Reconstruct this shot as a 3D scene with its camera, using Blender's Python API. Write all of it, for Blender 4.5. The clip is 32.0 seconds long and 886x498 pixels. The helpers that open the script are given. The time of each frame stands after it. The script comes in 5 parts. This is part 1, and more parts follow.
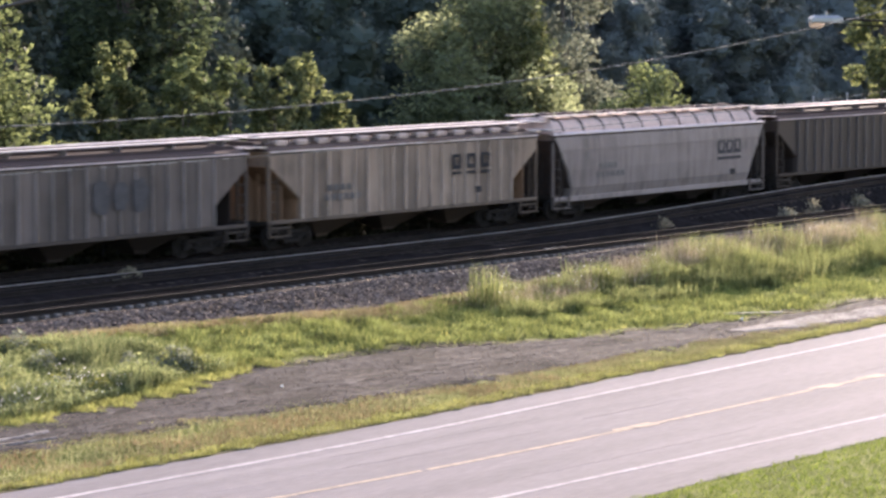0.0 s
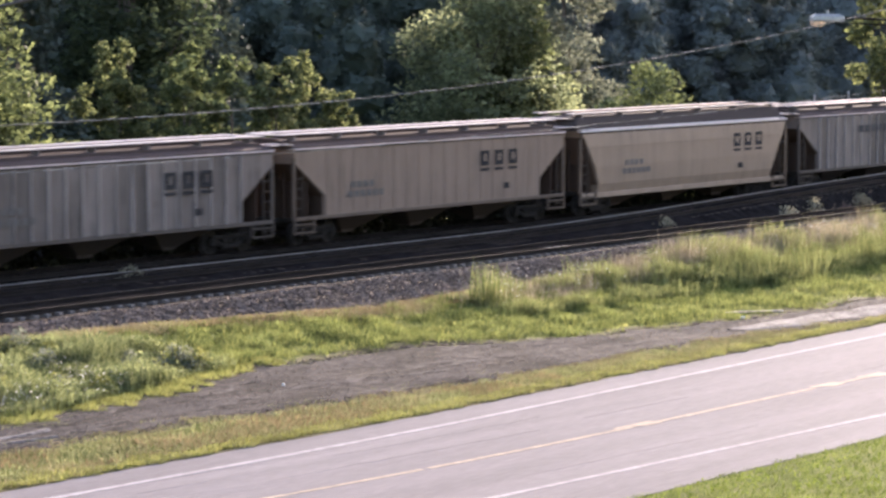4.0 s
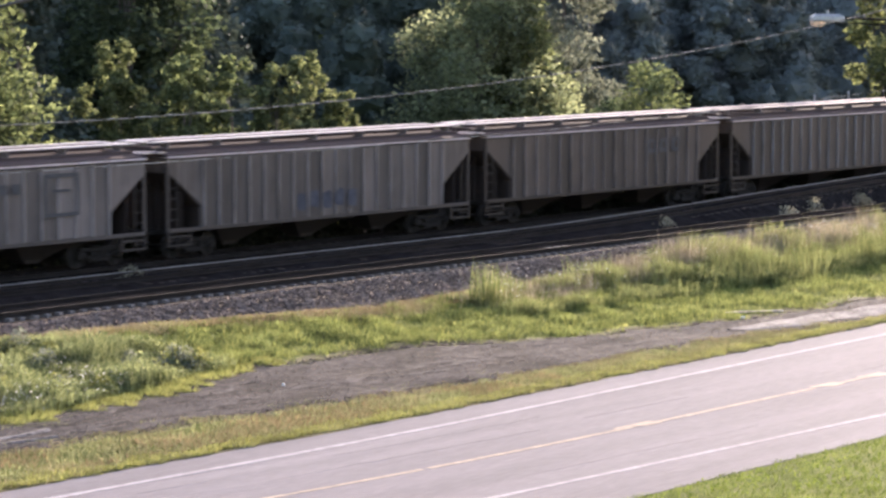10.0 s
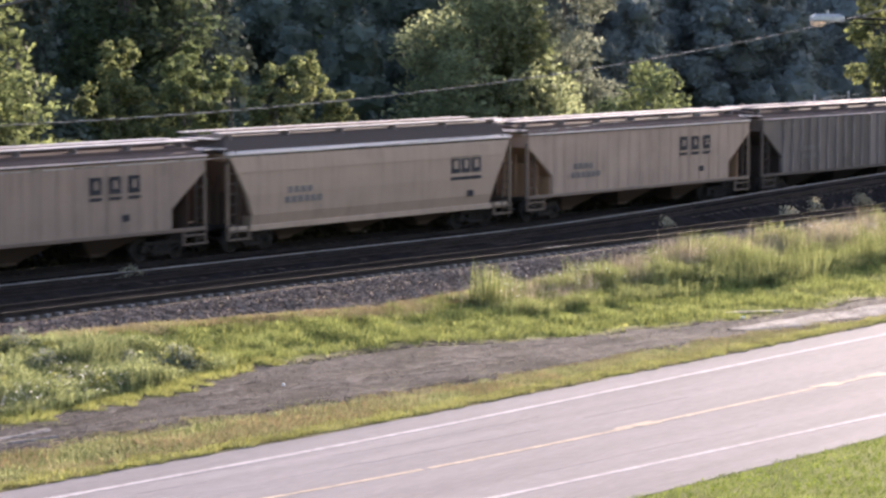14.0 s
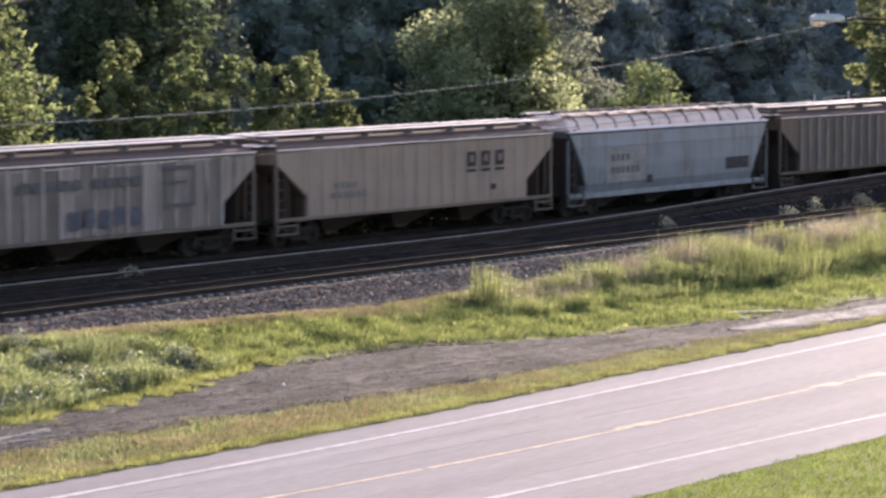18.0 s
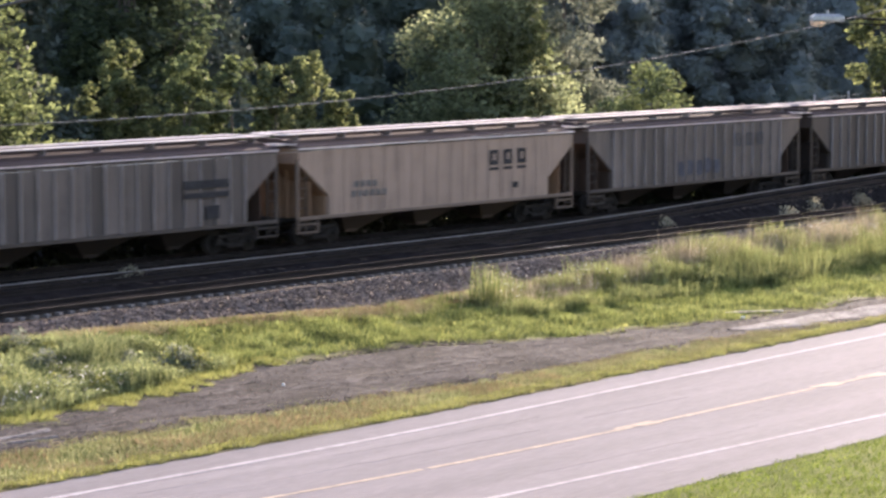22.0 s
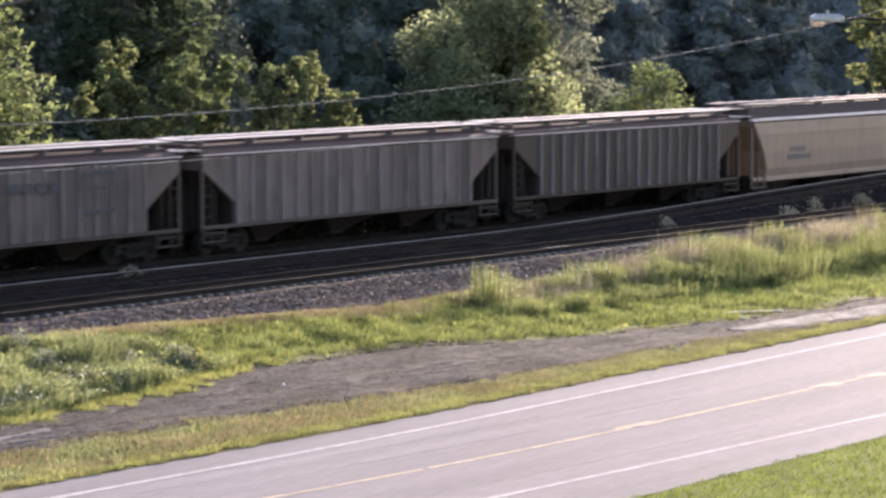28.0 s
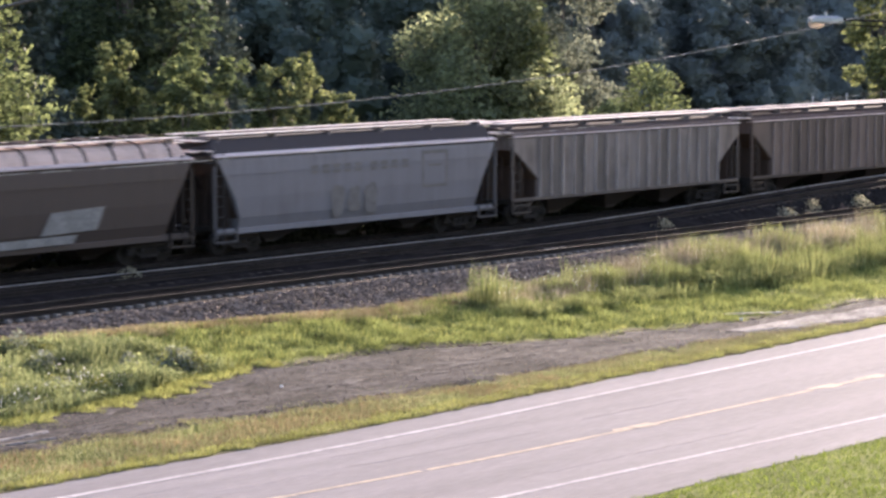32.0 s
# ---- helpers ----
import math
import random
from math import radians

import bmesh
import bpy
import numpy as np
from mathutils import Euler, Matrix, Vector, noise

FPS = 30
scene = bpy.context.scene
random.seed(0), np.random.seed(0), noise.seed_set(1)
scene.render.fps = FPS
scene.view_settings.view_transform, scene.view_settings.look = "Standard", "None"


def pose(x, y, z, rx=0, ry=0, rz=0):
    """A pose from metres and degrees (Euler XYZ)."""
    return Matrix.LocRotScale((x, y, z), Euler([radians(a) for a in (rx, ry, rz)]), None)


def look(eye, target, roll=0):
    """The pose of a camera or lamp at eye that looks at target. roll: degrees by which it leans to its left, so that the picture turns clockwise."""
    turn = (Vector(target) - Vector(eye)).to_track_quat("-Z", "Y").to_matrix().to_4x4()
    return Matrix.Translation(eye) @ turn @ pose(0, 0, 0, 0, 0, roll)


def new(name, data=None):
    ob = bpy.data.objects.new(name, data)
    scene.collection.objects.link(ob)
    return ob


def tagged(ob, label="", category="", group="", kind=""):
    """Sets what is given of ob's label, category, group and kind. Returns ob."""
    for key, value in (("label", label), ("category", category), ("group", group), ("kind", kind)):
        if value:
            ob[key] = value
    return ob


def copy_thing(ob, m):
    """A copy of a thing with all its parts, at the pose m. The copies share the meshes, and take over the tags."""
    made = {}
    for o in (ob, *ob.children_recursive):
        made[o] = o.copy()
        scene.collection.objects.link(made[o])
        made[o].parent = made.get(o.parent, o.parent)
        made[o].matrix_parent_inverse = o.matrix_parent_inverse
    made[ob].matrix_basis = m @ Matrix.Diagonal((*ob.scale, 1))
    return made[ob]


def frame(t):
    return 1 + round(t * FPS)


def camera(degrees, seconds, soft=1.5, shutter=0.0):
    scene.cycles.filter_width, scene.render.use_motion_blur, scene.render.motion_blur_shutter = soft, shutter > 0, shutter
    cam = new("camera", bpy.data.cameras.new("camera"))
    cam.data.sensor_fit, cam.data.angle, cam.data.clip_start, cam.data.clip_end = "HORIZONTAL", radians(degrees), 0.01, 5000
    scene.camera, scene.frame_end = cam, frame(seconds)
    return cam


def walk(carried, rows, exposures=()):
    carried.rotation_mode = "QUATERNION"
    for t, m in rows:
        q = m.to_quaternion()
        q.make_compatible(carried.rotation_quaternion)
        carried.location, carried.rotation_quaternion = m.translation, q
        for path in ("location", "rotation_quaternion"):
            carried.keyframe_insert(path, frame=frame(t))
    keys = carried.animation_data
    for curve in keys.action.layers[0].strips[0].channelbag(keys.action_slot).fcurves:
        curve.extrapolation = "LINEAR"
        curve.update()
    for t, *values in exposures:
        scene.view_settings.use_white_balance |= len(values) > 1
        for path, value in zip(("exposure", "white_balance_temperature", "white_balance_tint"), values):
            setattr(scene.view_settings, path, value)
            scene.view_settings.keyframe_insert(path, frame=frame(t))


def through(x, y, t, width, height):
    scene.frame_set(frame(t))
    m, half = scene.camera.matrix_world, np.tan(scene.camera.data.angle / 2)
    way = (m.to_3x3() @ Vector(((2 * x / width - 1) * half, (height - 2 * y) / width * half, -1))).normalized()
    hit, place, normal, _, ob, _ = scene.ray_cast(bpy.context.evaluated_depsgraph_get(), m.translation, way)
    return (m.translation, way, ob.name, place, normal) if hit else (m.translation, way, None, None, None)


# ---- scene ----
# the camera stands on a rise beside the road; x runs along the railway, y away from the camera
EYE = Vector((0.0, 0.0, 10.3))
HEADING, DIP = radians(40.09), radians(5.476)


def aim(turn=0.0, tip=0.0):
    """The camera's pose, nudged by a few hundredths of a degree."""
    a, d = HEADING + radians(turn), DIP + radians(tip)
    ahead = Vector((math.cos(a) * math.cos(d), math.sin(a) * math.cos(d), -math.sin(d)))
    return look(EYE, EYE + ahead)


cam = camera(19.345, 32.0, soft=2.7, shutter=0.3)
walk(cam, [(0.0, aim(-0.031, -0.031)), (2.5, aim(-0.031, -0.031)), (2.8, aim()), (16.0, aim()), (30.6, aim()),
           (30.9, aim(-0.037, -0.037)), (32.0, aim(-0.037, -0.037))],
     exposures=[(0.0, 1.79, 6170, 26), (32.0, 1.79, 6170, 26)])

# ---- light ----
SUN_AZ, SUN_EL = radians(74), radians(12.6)      # from +y towards +x
world = bpy.data.worlds.new("sky")
scene.world = world
world.use_nodes = True
wn = world.node_tree
sky = wn.nodes.new("ShaderNodeTexSky")
sky.sky_type, sky.sun_disc = "NISHITA", False
sky.sun_elevation, sky.sun_rotation = SUN_EL, SUN_AZ
sky.air_density, sky.dust_density = 1.0, 2.2
wn.nodes["Background"].inputs[1].default_value = 0.15
wn.links.new(sky.outputs[0], wn.nodes["Background"].inputs[0])
sun = new("sun", bpy.data.lights.new("sun", "SUN"))
sun.data.energy, sun.data.angle, sun.data.color = 5.0, radians(0.5), (1.0, 0.88, 0.68)
sun.matrix_world = look((math.sin(SUN_AZ) * math.cos(SUN_EL) * 300, math.cos(SUN_AZ) * math.cos(SUN_EL) * 300, math.sin(SUN_EL) * 300), (0, 0, 0))


# ---- materials ----
def mat(name, dark, light, scale=3.0, fine=40.0, rough=0.8, bump=0.3, metal=0.0, space="Object", stretch=(1, 1, 1), spread=0.25, dist=0.02, spec=0.5):
    """Two-scale noise between two colours, with fine relief."""
    m = bpy.data.materials.new(name)
    m.use_nodes = True
    n, l = m.node_tree.nodes, m.node_tree.links
    b = n["Principled BSDF"]
    co = n.new("ShaderNodeTexCoord")
    mp = n.new("ShaderNodeMapping")
    mp.inputs["Scale"].default_value = stretch
    l.new(co.outputs[space], mp.inputs[0])
    n1, n2 = n.new("ShaderNodeTexNoise"), n.new("ShaderNodeTexNoise")
    n1.inputs["Scale"].default_value, n2.inputs["Scale"].default_value = scale, fine
    n1.inputs["Detail"].default_value = 5
    for x in (n1, n2):
        l.new(mp.outputs[0], x.inputs["Vector"])
    add = n.new("ShaderNodeMath")
    add.operation = "ADD"
    l.new(n1.outputs[0], add.inputs[0])
    l.new(n2.outputs[0], add.inputs[1])
    r = n.new("ShaderNodeMapRange")
    r.inputs[1].default_value, r.inputs[2].default_value = 1 - spread, 1 + spread
    l.new(add.outputs[0], r.inputs[0])
    mx = n.new("ShaderNodeMix")
    mx.data_type = "RGBA"
    mx.inputs[6].default_value, mx.inputs[7].default_value = (*dark, 1), (*light, 1)
    l.new(r.outputs[0], mx.inputs[0])
    l.new(mx.outputs[2], b.inputs["Base Color"])
    b.inputs["Roughness"].default_value, b.inputs["Metallic"].default_value = rough, metal
    b.inputs["Specular IOR Level"].default_value = spec
    bp = n.new("ShaderNodeBump")
    bp.inputs["Strength"].default_value, bp.inputs["Distance"].default_value = bump, dist
    l.new(n2.outputs[0], bp.inputs["Height"])
    l.new(bp.outputs[0], b.inputs["Normal"])
    return m


def mat_paint(name, rough=0.55, grime=0.5, soot=(0.045, 0.036, 0.030), rust=0.0, metal=0.0, spec=0.3, uneven=0.0):
    """Painted steel in the object's own colour, with run-down dirt streaks and rust; uneven: how far single sheets differ."""
    m = bpy.data.materials.new(name)
    m.use_nodes = True
    n, l = m.node_tree.nodes, m.node_tree.links
    b = n["Principled BSDF"]
    co, oi = n.new("ShaderNodeTexCoord"), n.new("ShaderNodeObjectInfo")
    off = n.new("ShaderNodeVectorMath")
    off.operation = "ADD"
    sc = n.new("ShaderNodeVectorMath")
    sc.operation = "SCALE"
    sc.inputs[0].default_value = (37.0, 11.0, 23.0)
    l.new(oi.outputs["Random"], sc.inputs["Scale"])
    l.new(co.outputs["Object"], off.inputs[0])
    l.new(sc.outputs[0], off.inputs[1])

    def noise_tex(scale, stretch, detail=5):
        mp = n.new("ShaderNodeMapping")
        mp.inputs["Scale"].default_value = stretch
        l.new(off.outputs[0], mp.inputs[0])
        t = n.new("ShaderNodeTexNoise")
        t.inputs["Scale"].default_value, t.inputs["Detail"].default_value = scale, detail
        l.new(mp.outputs[0], t.inputs["Vector"])
        return t

    def ramp(src, lo, hi):
        r = n.new("ShaderNodeMapRange")
        r.inputs[1].default_value, r.inputs[2].default_value = lo, hi
        l.new(src, r.inputs[0])
        return r.outputs[0]

    streak, cloud, fine = noise_tex(1.3, (3.2, 3.2, 0.22)), noise_tex(0.55, (1, 1, 1.4)), noise_tex(14, (1, 1, 1))
    mul = n.new("ShaderNodeMath")
    mul.operation = "MULTIPLY"
    l.new(ramp(streak.outputs[0], 0.34, 0.68), mul.inputs[0])
    l.new(ramp(cloud.outputs[0], 0.28, 0.62), mul.inputs[1])
    amt = n.new("ShaderNodeMath")
    amt.operation = "MULTIPLY"
    l.new(mul.outputs[0], amt.inputs[0])
    worn = n.new("ShaderNodeMath")
    worn.operation = "MULTIPLY"
    worn.inputs[1].default_value = grime
    l.new(oi.outputs["Alpha"], worn.inputs[0])
    l.new(worn.outputs[0], amt.inputs[1])
    mx = n.new("ShaderNodeMix")
    mx.data_type = "RGBA"
    l.new(amt.outputs[0], mx.inputs[0])
    tone, mr = n.new("ShaderNodeHueSaturation"), n.new("ShaderNodeMapRange")
    mr.inputs[3].default_value, mr.inputs[4].default_value = 1 - uneven, 1 + uneven
    l.new(oi.outputs["Random"], mr.inputs[0])
    l.new(mr.outputs[0], tone.inputs["Value"])
    l.new(oi.outputs["Color"], tone.inputs["Color"])
    l.new(tone.outputs[0], mx.inputs[6])
    mx.inputs[7].default_value = (*soot, 1)
    m2 = n.new("ShaderNodeMix")
    m2.data_type = "RGBA"
    rs = n.new("ShaderNodeMath")
    rs.operation = "MULTIPLY"
    rs.inputs[1].default_value = 0.25 + rust
    l.new(ramp(fine.outputs[0], 0.55, 0.8), rs.inputs[0])
    l.new(rs.outputs[0], m2.inputs[0])
    l.new(mx.outputs[2], m2.inputs[6])
    m2.inputs[7].default_value = (0.13, 0.062, 0.034, 1)
    l.new(m2.outputs[2], b.inputs["Base Color"])
    b.inputs["Roughness"].default_value, b.inputs["Metallic"].default_value = rough, metal
    b.inputs["Specular IOR Level"].default_value = spec
    bp = n.new("ShaderNodeBump")
    bp.inputs["Strength"].default_value, bp.inputs["Distance"].default_value = 0.25, 0.02
    l.new(cloud.outputs[0], bp.inputs["Height"])
    l.new(bp.outputs[0], b.inputs["Normal"])
    return m


def mat_leaf(name, dark, light, through=0.45, patch=0.5):
    m = bpy.data.materials.new(name)
    m.use_nodes = True
    n, l = m.node_tree.nodes, m.node_tree.links
    n.remove(n["Principled BSDF"])
    g = n.new("ShaderNodeNewGeometry")
    mx = n.new("ShaderNodeMix")
    mx.data_type = "RGBA"
    mx.inputs[6].default_value, mx.inputs[7].default_value = (*dark, 1), (*light, 1)
    l.new(g.outputs["Random Per Island"], mx.inputs[0])
    co, nz, mr = n.new("ShaderNodeTexCoord"), n.new("ShaderNodeTexNoise"), n.new("ShaderNodeMapRange")
    nz.inputs["Scale"].default_value, nz.inputs["Detail"].default_value = patch, 3
    mr.inputs[1].default_value, mr.inputs[2].default_value, mr.inputs[3].default_value, mr.inputs[4].default_value = 0.3, 0.7, 0.62, 1.3
    l.new(co.outputs["Object"], nz.inputs["Vector"])
    l.new(nz.outputs[0], mr.inputs[0])
    hs = n.new("ShaderNodeHueSaturation")
    l.new(mr.outputs[0], hs.inputs["Value"])
    l.new(mx.outputs[2], hs.inputs["Color"])
    d, t, gl = n.new("ShaderNodeBsdfDiffuse"), n.new("ShaderNodeBsdfTranslucent"), n.new("ShaderNodeBsdfGlossy")
    gl.inputs["Roughness"].default_value = 0.5
    l.new(hs.outputs[0], d.inputs[0])
    l.new(hs.outputs[0], t.inputs[0])
    a, b = n.new("ShaderNodeMixShader"), n.new("ShaderNodeMixShader")
    a.inputs[0].default_value, b.inputs[0].default_value = through, 0.02
    l.new(d.outputs[0], a.inputs[1])
    l.new(t.outputs[0], a.inputs[2])
    l.new(a.outputs[0], b.inputs[1])
    l.new(gl.outputs[0], b.inputs[2])
    l.new(b.outputs[0], n["Material Output"].inputs[0])
    return m


M_SOIL = mat("soil", (0.05, 0.042, 0.022), (0.11, 0.10, 0.045), 0.6, 9, 0.95, 0.5, spec=0.06)
M_LAWN = mat("turf", (0.07, 0.085, 0.018), (0.19, 0.20, 0.04), 0.45, 11, 0.95, 0.6, dist=0.05, spec=0.06)
M_GRAVEL = mat("gravel", (0.0075, 0.0064, 0.0063), (0.060, 0.052, 0.0505), 0.9, 6, 0.95, 1.0, stretch=(0.4, 1.1, 1.0), spread=0.12, dist=0.06, spec=0.06)
M_PALE = mat("pale_dust", (0.05, 0.046, 0.044), (0.27, 0.25, 0.24), 1.2, 9, 0.95, 0.4, spec=0.06)
M_BALLAST = mat("ballast", (0.018, 0.013, 0.010), (0.075, 0.056, 0.045), 2.0, 17, 0.95, 0.9, spread=0.3, dist=0.05, spec=0.06)
# near-black bed colour that holds the train's shade
M_SHADE_BED = mat("oily_cinder", (0.008, 0.0073, 0.0073), (0.026, 0.0235, 0.023), 2.0, 17, 1.0, 0.6, spec=0.0)
M_GRIT = mat("pale_grit", (0.020, 0.0175, 0.017), (0.115, 0.102, 0.099), 1.5, 7, 0.95, 0.5, stretch=(0.5, 1.5, 1), spec=0.06)
M_STONE = mat("ballast_stone", (0.020, 0.015, 0.0125), (0.32, 0.245, 0.20), 2.6, 6, 0.9, 0.2, spread=0.35, spec=0.06)
M_ASPHALT = mat("asphalt", (0.145, 0.133, 0.136), (0.25, 0.231, 0.236), 0.5, 16, 0.9, 0.25, stretch=(0.12, 1.6, 1), spread=0.38, dist=0.01, spec=0.04)
M_TAR = mat("tar_seam", (0.125, 0.115, 0.117), (0.19, 0.176, 0.179), 1.5, 12, 0.9, 0.1, spec=0.04)
M_WORN = mat("worn_asphalt", (0.21, 0.194, 0.198), (0.28, 0.26, 0.266), 1.5, 12, 0.9, 0.1, spec=0.04)
M_WHITE = mat("road_white", (0.27, 0.252, 0.255), (0.42, 0.398, 0.402), 0.8, 4, 0.85, 0.1, spec=0.05)
M_YELLOW = mat("road_yellow", (0.27, 0.23, 0.19), (0.50, 0.41, 0.30), 0.9, 4, 0.85, 0.1, spec=0.05)
M_RAIL = mat("rail_steel", (0.012, 0.010, 0.009), (0.035, 0.029, 0.026), 0.7, 30, 0.8, 0.1, spec=0.1)
M_BRIGHT_RAIL = mat("scoured_steel", (0.15, 0.14, 0.132), (0.36, 0.335, 0.315), 0.35, 14, 0.4, 0.05)
M_HEAD = mat("polished_steel", (0.22, 0.21, 0.20), (0.42, 0.40, 0.385), 0.35, 14, 0.22, 0.01, metal=0.95)
M_TIE = mat("tie_wood", (0.11, 0.094, 0.082), (0.31, 0.28, 0.255), 2.5, 18, 0.9, 0.5, spec=0.06)
M_PAINT = mat_paint("car_paint", 0.6, 0.78)
M_PANEL = mat_paint("panel_paint", 0.6, 0.7, uneven=0.36)
M_ROOF = mat_paint("roof_paint", 0.85, 0.45, rust=0.1, spec=0.08)
M_GLOSS = mat_paint("bright_roof", 0.6, 0.35, rust=0.2, metal=0.15, spec=0.4)
M_ENDS = mat_paint("end_sheet", 0.85, 0.45, rust=0.5)
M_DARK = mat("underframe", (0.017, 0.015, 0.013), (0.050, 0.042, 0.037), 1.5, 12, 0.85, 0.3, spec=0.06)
M_GALV = mat("galvanised_grating", (0.42, 0.375, 0.36), (0.62, 0.56, 0.54), 1.5, 25, 0.42, 0.2, metal=0.5)
M_LETTER = mat("lettering", (0.022, 0.022, 0.025), (0.055, 0.053, 0.056), 3, 20, 0.7, 0.1, spec=0.1)
M_DULL = mat("dull_lettering", (0.045, 0.044, 0.048), (0.085, 0.081, 0.084), 3, 20, 0.75, 0.1, spec=0.1)
M_GHOST = mat("ghost_lettering", (0.135, 0.121, 0.112), (0.19, 0.172, 0.16), 3, 20, 0.75, 0.1, spec=0.1)
M_FADED = mat("faded_lettering", (0.070, 0.066, 0.068), (0.115, 0.108, 0.108), 3, 20, 0.75, 0.1, spec=0.1)
M_SPRAY = mat("spray_blue", (0.062, 0.062, 0.076), (0.102, 0.102, 0.120), 1.2, 3, 0.7, 0.1, spec=0.1)
M_SPRAYD = mat("spray_dark", (0.018, 0.017, 0.018), (0.05, 0.047, 0.047), 1.2, 6, 0.75, 0.1, spec=0.1)
M_PATCH = mat("patch_paint", (0.15, 0.141, 0.132), (0.26, 0.246, 0.23), 1.2, 8, 0.7, 0.1, spec=0.1)
M_BARK = mat("bark", (0.05, 0.04, 0.03), (0.14, 0.12, 0.10), 3, 20, 0.95, 0.7)
# light dashes along the cable are glints put into its colour
M_WIRE = mat("cable", (0.02, 0.02, 0.02), (0.26, 0.26, 0.26), 2.8, 0.9, 0.5, 0.1, stretch=(1, 0.1, 0.1), spread=0.045)
M_STRAND = mat("bare_strand", (0.12, 0.12, 0.12), (0.27, 0.27, 0.27), 2, 20, 0.4, 0.1, metal=0.3)
M_BLACK = mat("black_cable", (0.008, 0.008, 0.008), (0.02, 0.02, 0.02), 2, 20, 0.6, 0.1)
M_ALU = mat("lamp_housing", (0.30, 0.30, 0.305), (0.42, 0.42, 0.425), 2, 25, 0.4, 0.1, metal=0.35)
M_LEAF = mat_leaf("leaves", (0.068, 0.085, 0.038), (0.225, 0.250, 0.102), 0.6)
M_LEAF_DEEP = mat_leaf("deep_leaves", (0.035, 0.050, 0.028), (0.10, 0.128, 0.062), 0.45)
# the large tree's leaves, lightened to paint in haze and even light
M_LEAF_HAZED = mat_leaf("soft_leaves", (0.125, 0.148, 0.082), (0.32, 0.35, 0.180), 0.7)
M_LEAF_PALE = mat_leaf("pale_leaves", (0.12, 0.135, 0.098), (0.25, 0.27, 0.20), 0.55)
M_LEAF_WARM = mat_leaf("warm_leaves", (0.060, 0.080, 0.036), (0.19, 0.225, 0.092), 0.6)
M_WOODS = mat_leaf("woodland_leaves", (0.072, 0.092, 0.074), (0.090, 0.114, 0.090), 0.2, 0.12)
# far hillside: distance haze is put into this paler, greyer leaf colour
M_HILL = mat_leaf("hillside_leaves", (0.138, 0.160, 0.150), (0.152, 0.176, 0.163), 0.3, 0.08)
M_GRASS = mat_leaf("grass_blades", (0.072, 0.094, 0.026), (0.30, 0.325, 0.105), 0.5, 1.1)
M_MOWN = mat_leaf("mown_blades", (0.050, 0.085, 0.010), (0.25, 0.31, 0.05), 0.5, 1.2)
M_FLOWER = mat_leaf("white_flowers", (0.45, 0.45, 0.42), (0.65, 0.64, 0.62), 0.4)
M_PAPER = mat("paper", (0.78, 0.77, 0.75), (0.86, 0.85, 0.84), 6, 30, 0.8, 0.2)
M_LENS = mat_leaf("lamp_lens", (0.80, 0.68, 0.58), (0.86, 0.76, 0.66), 0.75)
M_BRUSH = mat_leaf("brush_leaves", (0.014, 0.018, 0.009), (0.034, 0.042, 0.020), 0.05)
M_WEED = mat_leaf("weed_blades", (0.060, 0.080, 0.026), (0.30, 0.315, 0.125), 0.6, 1.1)
M_WEED_SOFT = mat_leaf("soft_weed_leaves", (0.060, 0.082, 0.030), (0.31, 0.335, 0.150), 0.6, 1.1)
M_RUSSET = mat_leaf("russet_blades", (0.16, 0.112, 0.06), (0.37, 0.275, 0.155), 0.35)
M_SEED = mat_leaf("seed_heads", (0.20, 0.165, 0.105), (0.42, 0.36, 0.26), 0.35)
M_SHADE_GRASS = mat_leaf("sedge_blades", (0.030, 0.040, 0.012), (0.085, 0.098, 0.030), 0.3, 1.3)
M_LIME = mat_leaf("lime_blades", (0.12, 0.132, 0.034), (0.41, 0.41, 0.135), 0.5, 1.3)
M_SUNLIT_WEED = mat_leaf("dry_weed_leaves", (0.19, 0.185, 0.12), (0.40, 0.385, 0.29), 0.5)
M_STRAW = mat_leaf("straw_blades", (0.18, 0.152, 0.075), (0.34, 0.30, 0.17), 0.35)
M_VERGE = mat_leaf("verge_blades", (0.10, 0.112, 0.045), (0.34, 0.345, 0.165), 0.5, 1.3)


# ---- mesh helpers ----
def smooth(me, on):
    if on:
        me.polygons.foreach_set("use_smooth", [True] * len(me.polygons))


def thing(name, label, category, group="", kind="", m=None):
    ob = new(name)
    ob.empty_display_size = 0.3
    if m is not None:
        ob.matrix_basis = m
    return tagged(ob, label, category, group, kind)


def mesh_of(name, bm, material, shade=False):
    me = bpy.data.meshes.new(name)
    bm.to_mesh(me)
    bm.free()
    me.materials.append(material)
    smooth(me, shade)
    return me


def part(name, bm, material, parent, label="", m=None, shade=False):
    me = bm if isinstance(bm, bpy.types.Mesh) else mesh_of(name, bm, material, shade)
    ob = new(name, me)
    ob.parent = parent
    if m is not None:
        ob.matrix_basis = m
    return tagged(ob, label)


def box(bm, x0, x1, y0, y1, z0, z1, bevel=0.0):
    b = bmesh.new()
    bmesh.ops.create_cube(b, size=1, matrix=Matrix.Translation(((x0 + x1) / 2, (y0 + y1) / 2, (z0 + z1) / 2)) @ Matrix.Diagonal((x1 - x0, y1 - y0, z1 - z0, 1)))
    if bevel:
        bmesh.ops.bevel(b, geom=b.edges[:], offset=bevel, segments=1, affect="EDGES")
    me = bpy.data.meshes.new("tmp")
    b.to_mesh(me)
    b.free()
    bm.from_mesh(me)
    bpy.data.meshes.remove(me)
    return bm


